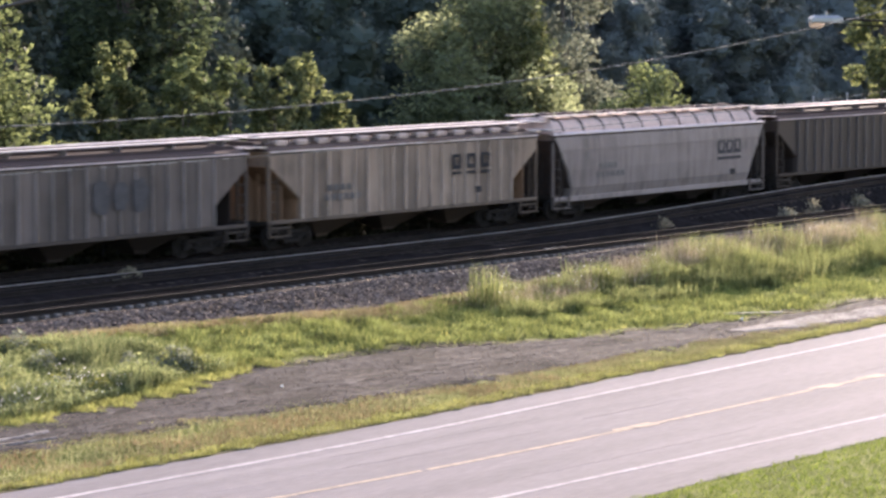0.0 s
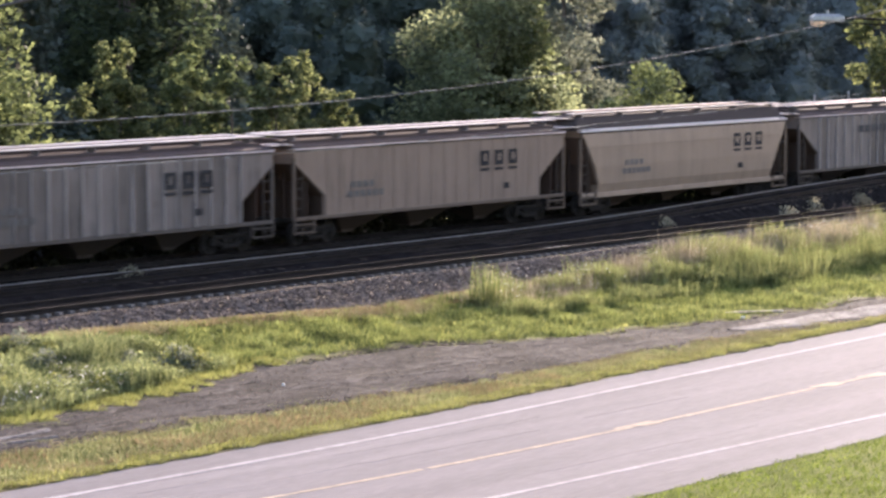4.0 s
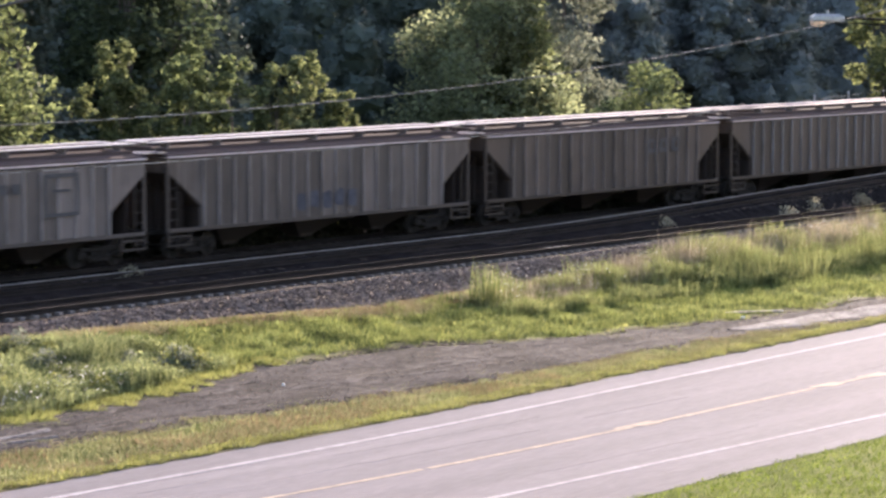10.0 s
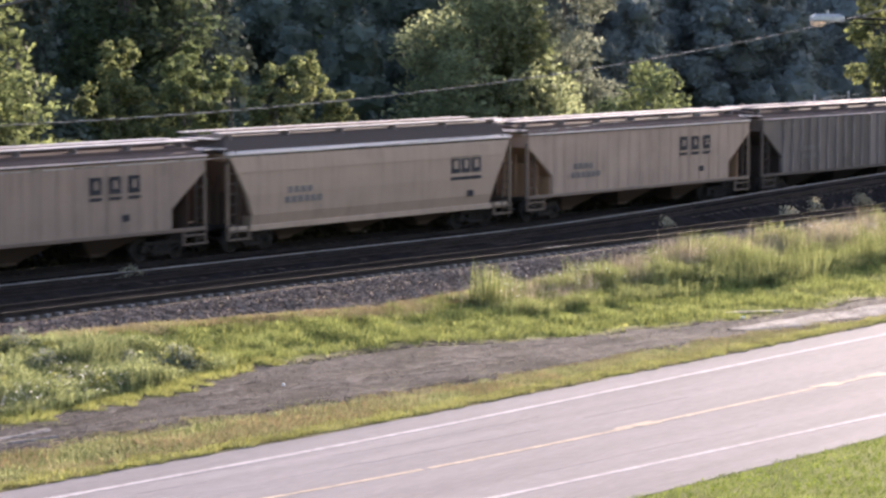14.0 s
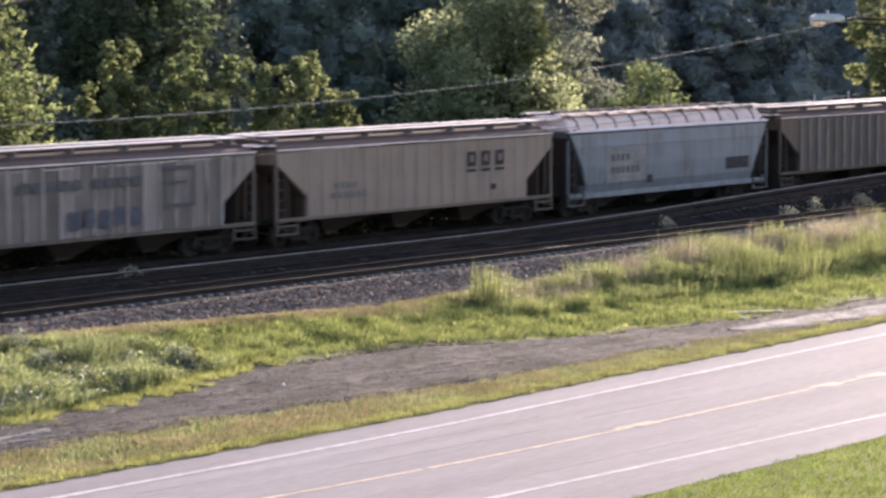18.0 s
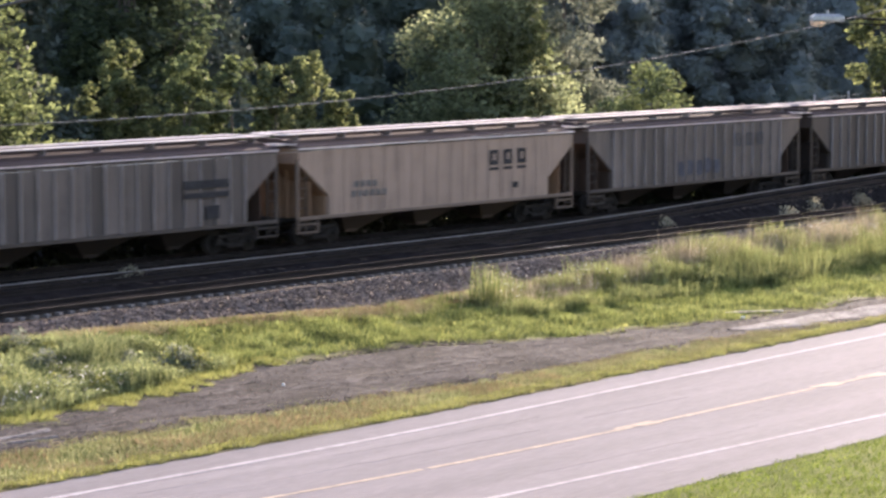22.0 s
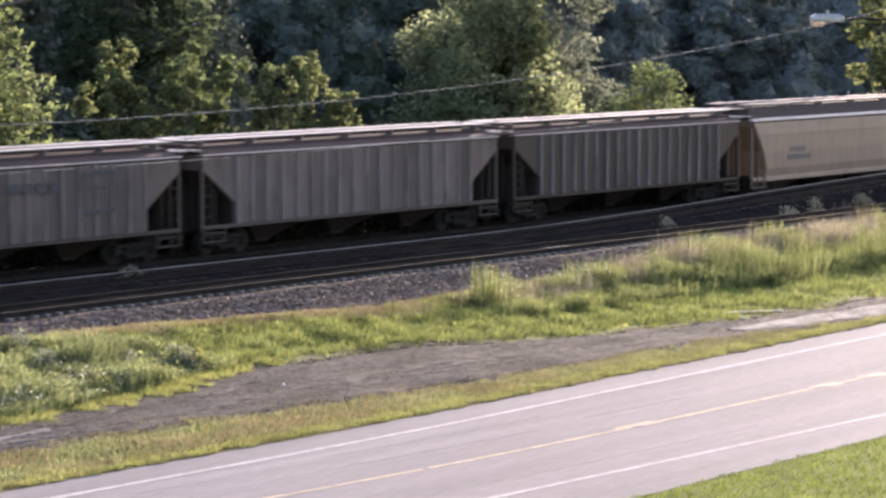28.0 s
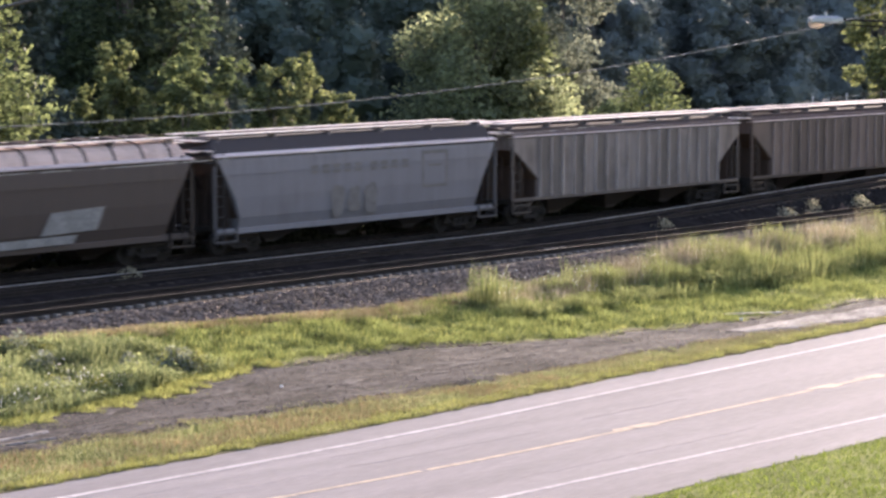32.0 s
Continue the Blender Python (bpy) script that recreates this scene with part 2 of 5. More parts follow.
def rod(bm, a, b, r0, r1=None, seg=6):
    a, b = Vector(a), Vector(b)
    d = b - a
    m = Matrix.Translation((a + b) / 2) @ d.to_track_quat("Z", "Y").to_matrix().to_4x4()
    bmesh.ops.create_cone(bm, cap_ends=True, segments=seg, radius1=r0, radius2=r0 if r1 is None else r1, depth=d.length, matrix=m)
    return bm


def quads(name, v, material):
    """A mesh of loose quads from an array of shape (n, 4, 3)."""
    k = len(v)
    me = bpy.data.meshes.new(name)
    me.vertices.add(4 * k)
    me.vertices.foreach_set("co", np.ascontiguousarray(v, dtype=np.float32).ravel())
    me.loops.add(4 * k)
    me.loops.foreach_set("vertex_index", np.arange(4 * k, dtype=np.int32))
    me.polygons.add(k)
    me.polygons.foreach_set("loop_start", np.arange(0, 4 * k, 4, dtype=np.int32))
    me.polygons.foreach_set("loop_total", np.full(k, 4, dtype=np.int32))
    me.update(calc_edges=True)
    me.materials.append(material)
    return me


def grid_mesh(name, xs, ys, f, material):
    X, Y = np.meshgrid(xs, ys)
    Z = f(X, Y)
    nx, ny = len(xs), len(ys)
    verts = np.stack([X, Y, Z], -1).reshape(-1, 3)
    i = (np.arange(ny - 1)[:, None] * nx + np.arange(nx - 1)[None, :]).ravel()
    faces = np.stack([i, i + 1, i + nx + 1, i + nx], -1)
    me = bpy.data.meshes.new(name)
    me.from_pydata(verts.tolist(), [], faces.tolist())
    me.materials.append(material)
    smooth(me, True)
    return me


def lumps(x, y, s, seed=0):
    """Smooth uneven field of about unit size, from a few crossed waves."""
    r = np.random.RandomState(seed)
    out = np.zeros_like(np.asarray(x, dtype=float))
    for k in range(7):
        a, f, p = r.uniform(0, 6.28), r.uniform(0.5, 2.0) / s, r.uniform(0, 6.28)
        out = out + np.sin((np.cos(a) * x + np.sin(a) * y) * f * 2 + p)
    return out / 3.0


def step(a, b, x):
    t = np.clip((x - a) / (b - a), 0, 1)
    return t * t * (3 - 2 * t)


def tube(bm, pts, r, seg=6):
    """One unbroken round bar along a line of points."""
    rings = []
    for i, p in enumerate(pts):
        d = (pts[min(i + 1, len(pts) - 1)] - pts[max(i - 1, 0)]).normalized()
        u = d.cross(Vector((0, 0, 1))).normalized()
        v = u.cross(d)
        rings.append([bm.verts.new(p + (u * math.cos(a) + v * math.sin(a)) * r) for a in [6.2832 * k / seg for k in range(seg)]])
    for p, q in zip(rings, rings[1:]):
        for i in range(seg):
            bm.faces.new((p[i], p[(i + 1) % seg], q[(i + 1) % seg], q[i]))
    bm.faces.new(rings[0][::-1])
    bm.faces.new(rings[-1])
    return bm


# ---- ground, road and railway ----
def rise(x):
    """The middle track climbs to the right."""
    return 0.9 * step(80, 120, x)


def ground_z(x, y):
    x, y = np.asarray(x, float), np.asarray(y, float)
    z = 0.36 * step(49, 57, y) + 0.07 * lumps(x, y, 5, 3) * step(47, 51, y) * (1 - step(56, 58, y))
    z = z + 0.30 * step(57.0, 59.4, y) - 0.14 * step(62.3, 63.0, y)
    z = z + (0.14 + rise(x)) * step(63.2, 64.5 + 0.7 * rise(x) * 0.2, y) - (0.14 + rise(x)) * step(66.9, 67.9, y) + 0.06 * step(67.8, 68.2, y)
    z = z - 0.4 * step(70.8, 73.5, y) + 0.03 * lumps(x, y, 1.5, 5) * (1 - step(28, 30, y) * (1 - step(42.5, 44, y)))
    hill = np.clip(y - 118, 0, None)
    z = z + 0.42 * hill * (1 - 0.25 * step(0, 400, hill)) * step(-400, -50, y) * (1 - step(300, 700, y) * 0.5)
    back = np.clip(8 - y, 0, None)
    return z + np.minimum(back * 0.9, 8.4)


xs = np.concatenate([[-3500, -1200, -500, -200, -80, -20], np.arange(10, 150.1, 0.8), [170, 200, 240, 300, 400, 600, 1200, 3500]])
ys = np.concatenate([[-3500, -900, -300, -100, -40, -20, -8, 0, 4, 8, 12, 18], np.arange(24, 56.1, 0.6), np.arange(56.3, 74, 0.22), [76, 80, 86, 94, 104, 112, 118, 126, 140, 160, 190, 240, 320, 460, 700, 1200, 3500]])
ground = new("ground", grid_mesh("ground", xs, ys, ground_z, M_LAWN))
tagged(ground, "uneven green turf and soil on both sides of the railway", "ground", kind="structure")


def sheet(name, lo, hi, x0, x1, material, lift, label, category, across=8, dx=0.6, edge=0.06):
    """A thin layer that follows the ground between two edges."""
    xv = np.arange(x0, x1 + dx, dx)
    k = np.linspace(0, 1, across + 1)
    X = np.repeat(xv[:, None], across + 1, 1)
    Y = lo(xv)[:, None] * (1 - k) + hi(xv)[:, None] * k
    Z = ground_z(X, Y) + lift - edge * ((k == 0) | (k == 1))[None, :]
    nx = across + 1
    i = (np.arange(len(xv) - 1)[:, None] * nx + np.arange(across)[None, :]).ravel()
    me = bpy.data.meshes.new(name)
    me.from_pydata(np.stack([X, Y, Z], -1).reshape(-1, 3).tolist(), [], np.stack([i, i + nx, i + nx + 1, i + 1], -1).tolist())
    me.materials.append(material)
    smooth(me, True)
    return tagged(new(name, me), label, category, kind="structure")


def dirt_lo(x):
    return np.interp(x, [36, 40, 45, 51, 58, 66, 73, 90], [46.3, 45.4, 44.8, 44.3, 44.1, 43.9, 42.9, 42.7]) + 0.22 * lumps(x, x * 0, 1.3, 11) + 0.2 * lumps(x, x * 0, 0.45, 13)


def dirt_hi(x):
    return np.interp(x, [36, 42, 46, 49, 52, 58, 62, 68, 78, 90], [48.2, 48.4, 48.6, 50.0, 50.6, 50.4, 48.3, 46.8, 45.9, 45.4]) + 0.25 * lumps(x, x * 0, 1.5, 12) + 0.25 * lumps(x, x * 0, 0.5, 14)


sheet("gravel_track", dirt_lo, dirt_hi, 20, 110, M_GRAVEL, 0.05, "dark grey dirt and gravel track beside the road", "dirt track", 10, 0.3)
sheet("bare_soil", lambda x: dirt_hi(x) - 0.5, lambda x: dirt_hi(x) + 0.9 + 0.35 * lumps(x, x * 0, 0.6, 16), 20, 110, M_SOIL, 0.02, "bare brown soil between the dirt track and the grass", "soil", 4, 0.4)
sheet("bare_soil", lambda x: dirt_lo(x) - 0.45 + 0.2 * lumps(x, x * 0, 0.6, 17), lambda x: dirt_lo(x) + 0.4, 20, 110, M_SOIL, 0.02, "bare brown soil between the dirt track and the verge", "soil", 3, 0.4)
sheet("pale_gravel_patch", lambda x: 43.6 + 0.3 * lumps(x, x * 0, 1.1, 21) + 1.2 * (1 - step(67, 70, x)), lambda x: 45.2 + 0.25 * lumps(x, x * 0, 1.4, 22) - 1.0 * step(75, 82, x), 67.5, 83, M_PALE, 0.075, "pale dusty patch on the gravel track", "dirt track")
for k, (x0, y0, w, d) in enumerate([(36.6, 46.75, 4.4, 0.30), (36.6, 45.95, 3.7, 0.22)]):
    sheet("pale_gravel_patch", lambda x: y0 + 0.10 * lumps(x, x * 0, 0.7, 30 + k) + 0 * x, lambda x: y0 + d + 0.12 * lumps(x, x * 0, 0.6, 40 + k) + 0 * x, x0, x0 + w, M_PALE, 0.09, "pale worn streak on the gravel track", "dirt track", 4, 0.3)


rg = random.Random(21)
for k in range(40):
    x0, ln = 37 + 46 * (k + rg.random()) / 40, rg.uniform(0.8, 3.4)
    f, d = rg.choice((rg.uniform(0.25, 0.45), rg.uniform(0.1, 0.8))), rg.uniform(0.08, 0.26)
    sheet("gravel_streak", lambda x: dirt_lo(x) * (1 - f) + dirt_hi(x) * f + 0.10 * lumps(x, x * 0, 0.35, 70 + k), lambda x: dirt_lo(x) * (1 - f) + dirt_hi(x) * f + 0.05 + d * np.sin(np.clip((x - x0) / ln, 0.02, 0.98) * math.pi) + 0.10 * lumps(x, x * 0, 0.3, 130 + k), x0, x0 + ln, M_GRIT, 0.058 + 0.0004 * k, "pale worn streak on the gravel track", "dirt track", 3, 0.22, 0.004)


def line_far(x):
    return 40.20 + 0.0016 * np.clip(47 - x, 0, 30) ** 2 + 0.030 * np.clip(x - 48, 0, 60)


def line_mid(x):
    return 36.53 + 0.0035 * np.clip(50 - x, 0, 20) ** 2


def line_near(x):
    return 33.22 - 0.042 * np.clip(x - 47, -15, 40)


def ribbon(name, lo, hi, x0, x1, z0, z1, material, parent=None, dx=1.0, across=1):
    """A solid strip of the road with its own thickness."""
    bm = bmesh.new()
    xv = np.arange(x0, x1 + dx * 0.5, dx)
    rows = []
    for x in xv:
        a, b = float(lo(x)), float(hi(x))
        rows.append([bm.verts.new((x, a, z0)), *[bm.verts.new((x, a + (b - a) * k / across, z1)) for k in range(across + 1)], bm.verts.new((x, b, z0))])
    for p, q in zip(rows, rows[1:]):
        for i in range(len(p) - 1):
            bm.faces.new((p[i], q[i], q[i + 1], p[i + 1]))
    me = mesh_of(name, bm, material)
    ob = new(name, me)
    ob.parent = parent
    return ob


road = ribbon("road", lambda x: 31.2 + 0 * x, lambda x: line_far(x) + 1.35 + 0.06 * lumps(np.float64(x), np.float64(0), 0.8, 51), -200, 400, -0.2, 0.015, M_ASPHALT, across=6)
tagged(road, "sun-bleached grey two-lane asphalt road", "road", kind="structure")
ribbon("edge_line", lambda x: line_far(x) - 0.10, lambda x: line_far(x) + 0.10, -200, 400, 0.015, 0.021, M_WHITE, road)
ribbon("edge_line", lambda x: line_near(x) - 0.085, lambda x: line_near(x) + 0.085, -200, 400, 0.015, 0.021, M_WHITE, road)
for x0, x1 in [(-200, 36), (36.2, 42.9), (43.1, 50.6), (50.9, 58.7), (59.2, 61.9), (62.6, 400)]:
    ribbon("centre_line", lambda x: line_mid(x) - 0.075, lambda x: line_mid(x) + 0.075, x0, x1, 0.015, 0.021, M_YELLOW, road, dx=(x1 - x0) / max(1, round((x1 - x0) / 1.0)))
for x0, w in [(50.0, 1.5), (58.8, 1.1), (61.2, 1.2)]:
    ribbon("worn_paint", lambda x: line_mid(x) + 0.07 - 0.25 * (x - x0 > w * 0.4), lambda x: line_mid(x) + 0.22, x0, x0 + w, 0.015, 0.023, M_YELLOW, road, dx=0.3)


rc = random.Random(8)
for k in range(13):
    x0, off, wide = rc.uniform(30, 66), rc.uniform(-2.9, 3.4), rc.uniform(0.012, 0.05)
    ln = rc.uniform(2.5, 9)
    ribbon("road_streak", lambda x: line_mid(x) + off + 0.05 * lumps(np.float64(x), np.float64(k), 0.7, 52), lambda x: line_mid(x) + off + wide + 0.05 * lumps(np.float64(x), np.float64(k), 0.7, 52), x0, x0 + ln, 0.015, 0.0185, M_TAR if k % 3 else M_WORN, road, dx=0.5)
sheet("soil_edge", lambda x: line_far(x) + 1.22, lambda x: line_far(x) + 1.62 + 0.08 * lumps(x, x * 0, 0.5, 66), 20, 110, M_SOIL, 0.03, "dark brown strip along the road's edge", "soil", 2, 0.4)


def rail_mesh(x0, x1, lift, dx, shiny):
    """One rail: foot, web and head, and the polished running surface."""
    prof = [(-0.07, 0.0), (-0.07, 0.02), (-0.012, 0.04), (-0.012, 0.125), (-0.036, 0.14), (-0.036, 0.172), (0.036, 0.172), (0.036, 0.14), (0.012, 0.125), (0.012, 0.04), (0.07, 0.02), (0.07, 0.0)]
    bm = bmesh.new()
    rows = [[bm.verts.new((x, y, z + float(lift(x)))) for y, z in prof] for x in np.arange(x0, x1 + dx / 2, dx)]
    for p, q in zip(rows, rows[1:]):
        for i in range(len(prof)):
            f = bm.faces.new((p[i], p[(i + 1) % len(prof)], q[(i + 1) % len(prof)], q[i]))
            f.material_index = 1 if i in shiny else 0
    me = mesh_of("rail", bm, M_RAIL)
    me.materials.append(M_BRIGHT_RAIL if 4 in shiny else M_HEAD)
    return me


# ties under and beside the train, near-black with its shade in the colour
SHADED_TIE = mesh_of("tie", box(bmesh.new(), -0.115, 0.115, -1.3, 1.3, -0.12, 0.06, 0.015), M_DARK)
TIE = mesh_of("tie", box(bmesh.new(), -0.10, 0.10, -1.02, 1.02, -0.12, 0.06, 0.015), M_TIE)


def track(name, y, z, lift, label, x0, x1, ties, shiny=((5,), (5,)), tie=TIE, sink=0.0):
    t = thing(name, label, "railway track", kind="structure", m=pose(0, y, z))
    for s, bright in zip((-0.753, 0.753), shiny):
        part("rail", rail_mesh(x0, x1, lift, 4.0, bright), None, t, m=pose(0, s, 0.06))
    rnd = random.Random(int(y * 10))
    for x in np.arange(ties[0], ties[1], 0.497):
        a = rnd.uniform(-0.02, 0.02)
        slope = math.degrees(math.atan((float(lift(x + 1)) - float(lift(x - 1))) / 2))
        part("tie", tie, None, t, m=pose(x + a, rnd.uniform(-0.05, 0.05), -sink + float(lift(x)) + rnd.uniform(-0.01, 0.01), 0, -slope, rnd.uniform(-0.8, 0.8)))
    return t


flat = lambda x: 0 * x
track("railway_track", 60.85, 0.70, flat, "worn steel rails on weathered wooden ties, on grey ballast", -300, 420, (44, 112), ((), (5,)))
track("railway_track", 65.55, 0.665, rise, "steel rails that climb a low ballast bank, in the train's shade", -300, 420, (50, 126), ((), (4, 5)), SHADED_TIE, 0.05)
track("railway_track", 69.3, 0.615, flat, "steel rails beneath the freight train", -300, 420, (50, 130), ((), ()), SHADED_TIE, 0.04)

def grass_top(x):
    """Where the grass ends against the ballast."""
    return np.interp(x, [36, 48.5, 52.6, 56.8, 60.7, 63, 66.5, 73, 84, 95, 130], [57.7, 57.5, 57.1, 56.4, 55.5, 55.2, 55.6, 56.0, 56.8, 57.2, 57.6])


sheet("ballast_bed", lambda x: grass_top(x) - 0.5 + 0.3 * lumps(x, x * 0, 1.6, 61), lambda x: 84.5 + 0.5 * lumps(x, x * 0, 2.0, 63), 10, 190, M_BALLAST, 0.02, "dark grey crushed-stone ballast under the tracks", "ballast", 84, 0.8)

# sheet over the ballast that paints in the dark beneath the train
sheet("track_bed", lambda x: 60.25 + 0.15 * lumps(x, x * 0, 0.7, 67), lambda x: 83.5 + 0 * x, 10, 190, M_SHADE_BED, 0.035, "near-black bed under and beside the train, its shade painted in", "ballast", 74, 0.8)

sheet("crib_ballast", lambda x: 60.20 + 0.03 * lumps(x, x * 0, 0.5, 68), lambda x: 62.2 + 0.1 * lumps(x, x * 0, 0.7, 69), 10, 190, M_SHADE_BED, 0.135, "near-black fill between the ties", "ballast", 10, 0.5)

rs = np.random.RandomState(5)


def stones(n, x0, x1, ylo, yhi, size, name, label):
    """Loose ballast stones, each a squashed and turned eight-sided lump."""
    base = np.array([[1, 0, 0], [0, 1, 0], [-1, 0, 0], [0, -1, 0], [0, 0, 1], [0, 0, -1]], float)
    tri = np.array([[0, 1, 4], [1, 2, 4], [2, 3, 4], [3, 0, 4], [1, 0, 5], [2, 1, 5], [3, 2, 5], [0, 3, 5]])
    x = rs.uniform(x0, x1, n)
    y = ylo(x) + (yhi(x) - ylo(x)) * rs.uniform(0, 1, n)
    z = ground_z(x, y) + 0.03
    a = rs.uniform(0, 6.28, n)
    s = size * rs.uniform(0.5, 1.4, (n, 3)) * np.array([1, 1, 0.7])
    v = base[None] * s[:, None, :] * rs.uniform(0.75, 1.25, (n, 6, 1))
    c, q = np.cos(a)[:, None], np.sin(a)[:, None]
    v = np.stack([v[..., 0] * c - v[..., 1] * q, v[..., 0] * q + v[..., 1] * c, v[..., 2] + 0.3 * v[..., 0]], -1) + np.stack([x, y, z], -1)[:, None, :]
    f = (tri[None] + 6 * np.arange(n)[:, None, None]).reshape(-1, 3)
    me = bpy.data.meshes.new(name)
    me.from_pydata(v.reshape(-1, 3).tolist(), [], f.tolist())
    me.materials.append(M_STONE)
    return tagged(new(name, me), label, "stones", kind="stuff")


stones(20000, 44, 112, lambda x: grass_top(x) - 0.2, lambda x: 59.35 + 0 * x, 0.066, "ballast_stones", "loose grey ballast stones along the track shoulder")
stones(400, 46, 118, lambda x: 60.2 + 0 * x, lambda x: 60.6 + 0 * x, 0.05, "ballast_stones", "loose grey ballast stones between the rails")
stones(17000, 36, 86, dirt_lo, dirt_hi, 0.042, "gravel_stones", "scattered small stones on the dirt track")


# ---- the freight train ----
SPEED, RAIL_Z, TRACK_Y = 21.95, 0.847, 69.3


def hull(levels):
    """A closed body from levels of (half width, height, half length), bottom to top."""
    bm = bmesh.new()
    rows = [[bm.verts.new((-l, -w, z)), bm.verts.new((l, -w, z)), bm.verts.new((l, w, z)), bm.verts.new((-l, w, z))] for w, z, l in levels]
    for p, q in zip(rows, rows[1:]):
        for i in range(4):
            bm.faces.new((p[i], p[(i + 1) % 4], q[(i + 1) % 4], q[i]))
    bm.faces.new(rows[0][::-1])
    bm.faces.new(rows[-1])
    return bm


def lip(half, side_of, out, inn, low, high):
    """A rolled roof edge: a thin rail whose upper face leans inwards."""
    bm = bmesh.new()
    prof = [(out, low - 0.05), (out, low), (inn, high), (inn, low - 0.05)]
    rows = [[bm.verts.new((x, side_of * y, z)) for y, z in prof] for x in (-half, half)]
    for i in range(4):
        bm.faces.new((rows[0][i], rows[0][(i + 1) % 4], rows[1][(i + 1) % 4], rows[1][i]))
    bm.faces.new(rows[0][::-1])
    bm.faces.new(rows[1])
    bmesh.ops.recalc_face_normals(bm, faces=bm.faces[:])
    return bm


def step_frame(w, low, high):
    """The open steel frame with two treads below a wagon's corner."""
    bm = bmesh.new()
    for x in (-w / 2, w / 2):
        box(bm, x - 0.05, x + 0.05, -0.05, 0.05, low, high)
    for z in (low, (low + high) / 2 + 0.04):
        box(bm, -w / 2 + 0.05, w / 2 - 0.05, -0.05, 0.05, z, z + 0.07)
    return bm


def plate(a, b, w0, w1, t):
    """A sloping plate from (x, z) a to b, of half widths w0 and w1 and thickness t."""
    bm = bmesh.new()
    v = [bm.verts.new((x, y, z + dz)) for dz in (0, -t) for x, y, z in ((a[0], -w0, a[1]), (b[0], -w1, b[1]), (b[0], w1, b[1]), (a[0], w0, a[1]))]
    for f in ((0, 1, 2, 3), (7, 6, 5, 4), (0, 4, 5, 1), (1, 5, 6, 2), (2, 6, 7, 3), (3, 7, 4, 0)):
        bm.faces.new([v[i] for i in f])
    return bm


def ladder(h0, h1):
    bm = bmesh.new()
    for x in (-0.22, 0.22):
        box(bm, x - 0.025, x + 0.025, -0.03, 0.03, h0, h1)
    for z in np.arange(h0 + 0.2, h1, 0.38):
        box(bm, -0.22, 0.22, -0.015, 0.015, z, z + 0.03)
    return bm


def wheelset_mesh():
    bm = bmesh.new()
    for s in (-1, 1):
        rod(bm, (0, s * 0.70, 0), (0, s * 0.83, 0), 0.44, seg=20)
        rod(bm, (0, s * 0.66, 0), (0, s * 0.70, 0), 0.475, seg=20)
    rod(bm, (0, -0.7, 0), (0, 0.7, 0), 0.08, seg=8)
    for s in (-1, 1):
        for k in range(3):
            a = k * 2.094
            box(bm, math.cos(a) * 0.25 - 0.04, math.cos(a) * 0.25 + 0.04, s * 0.845 - 0.012, s * 0.845 + 0.012, math.sin(a) * 0.25 - 0.04, math.sin(a) * 0.25 + 0.04)
    return mesh_of("wheelset", bm, M_DARK)


def sideframe_mesh():
    bm = bmesh.new()
    box(bm, -0.95, 0.95, -0.09, 0.09, 0.62, 0.76, 0.02)
    box(bm, -0.45, 0.45, -0.09, 0.09, 0.25, 0.38, 0.02)
    for s in (-1, 1):
        rod(bm, (s * 0.4, 0, 0.32), (s * 0.85, 0, 0.64), 0.08, seg=6)
        box(bm, s * 0.89 - 0.15, s * 0.89 + 0.15, -0.12, 0.12, 0.36, 0.62, 0.03)
        box(bm, s * 0.35 - 0.07, s * 0.35 + 0.07, -0.08, 0.08, 0.36, 0.64)
    for k in (-0.18, 0, 0.18):
        rod(bm, (k, 0, 0.38), (k, 0, 0.6), 0.07, seg=8)
    return mesh_of("sideframe", bm, M_DARK)


WHEELSET, SIDEFRAME = wheelset_mesh(), sideframe_mesh()
BOLSTER = mesh_of("bolster", box(bmesh.new(), -0.2, 0.2, -0.95, 0.95, 0.5, 0.78, 0.03), M_DARK)
LADDER = mesh_of("ladder", ladder(0.55, 3.9), M_PAINT)
RIB = mesh_of("rib", box(bmesh.new(), -0.042, 0.042, -0.085, 0.0, 1.2, 3.72, 0.02), M_PAINT)
SEAM = mesh_of("seam", box(bmesh.new(), -0.015, 0.015, -0.014, 0.0, 1.2, 3.72), M_PAINT)
LOOP = mesh_of("hatch_bar", box(box(box(bmesh.new(), -0.03, 0.03, -0.62, -0.56, 0.0, 0.20), -0.03, 0.03, 0.56, 0.62, 0.0, 0.2), -0.03, 0.03, -0.62, 0.62, 0.17, 0.22), M_ROOF)
ROUND_HATCH = mesh_of("round_hatch", rod(rod(bmesh.new(), (0, 0, 0), (0, 0, 0.16), 0.40, seg=14), (0, 0, 0.16), (0, 0, 0.2), 0.34, 0.2, seg=14), M_ROOF)


def coupler_mesh():
    bm = bmesh.new()
    box(bm, -0.45, 0.1, -0.09, 0.09, 0.75, 0.98, 0.02)
    box(bm, 0.1, 0.42, -0.17, 0.13, 0.70, 1.02, 0.04)
    return mesh_of("coupler", bm, M_DARK)


def hopper_mesh(w, top, half):
    bm = hull([(0.34, 0.30, 0.30), (0.40, 0.42, 0.42), (w, top, half)])
    return mesh_of("hopper", bm, M_PAINT)


COUPLER = coupler_mesh()
FLAT_HOPPER, ROUND_HOPPER = hopper_mesh(1.35, 1.16, 1.75), hopper_mesh(1.05, 0.9, 1.6)


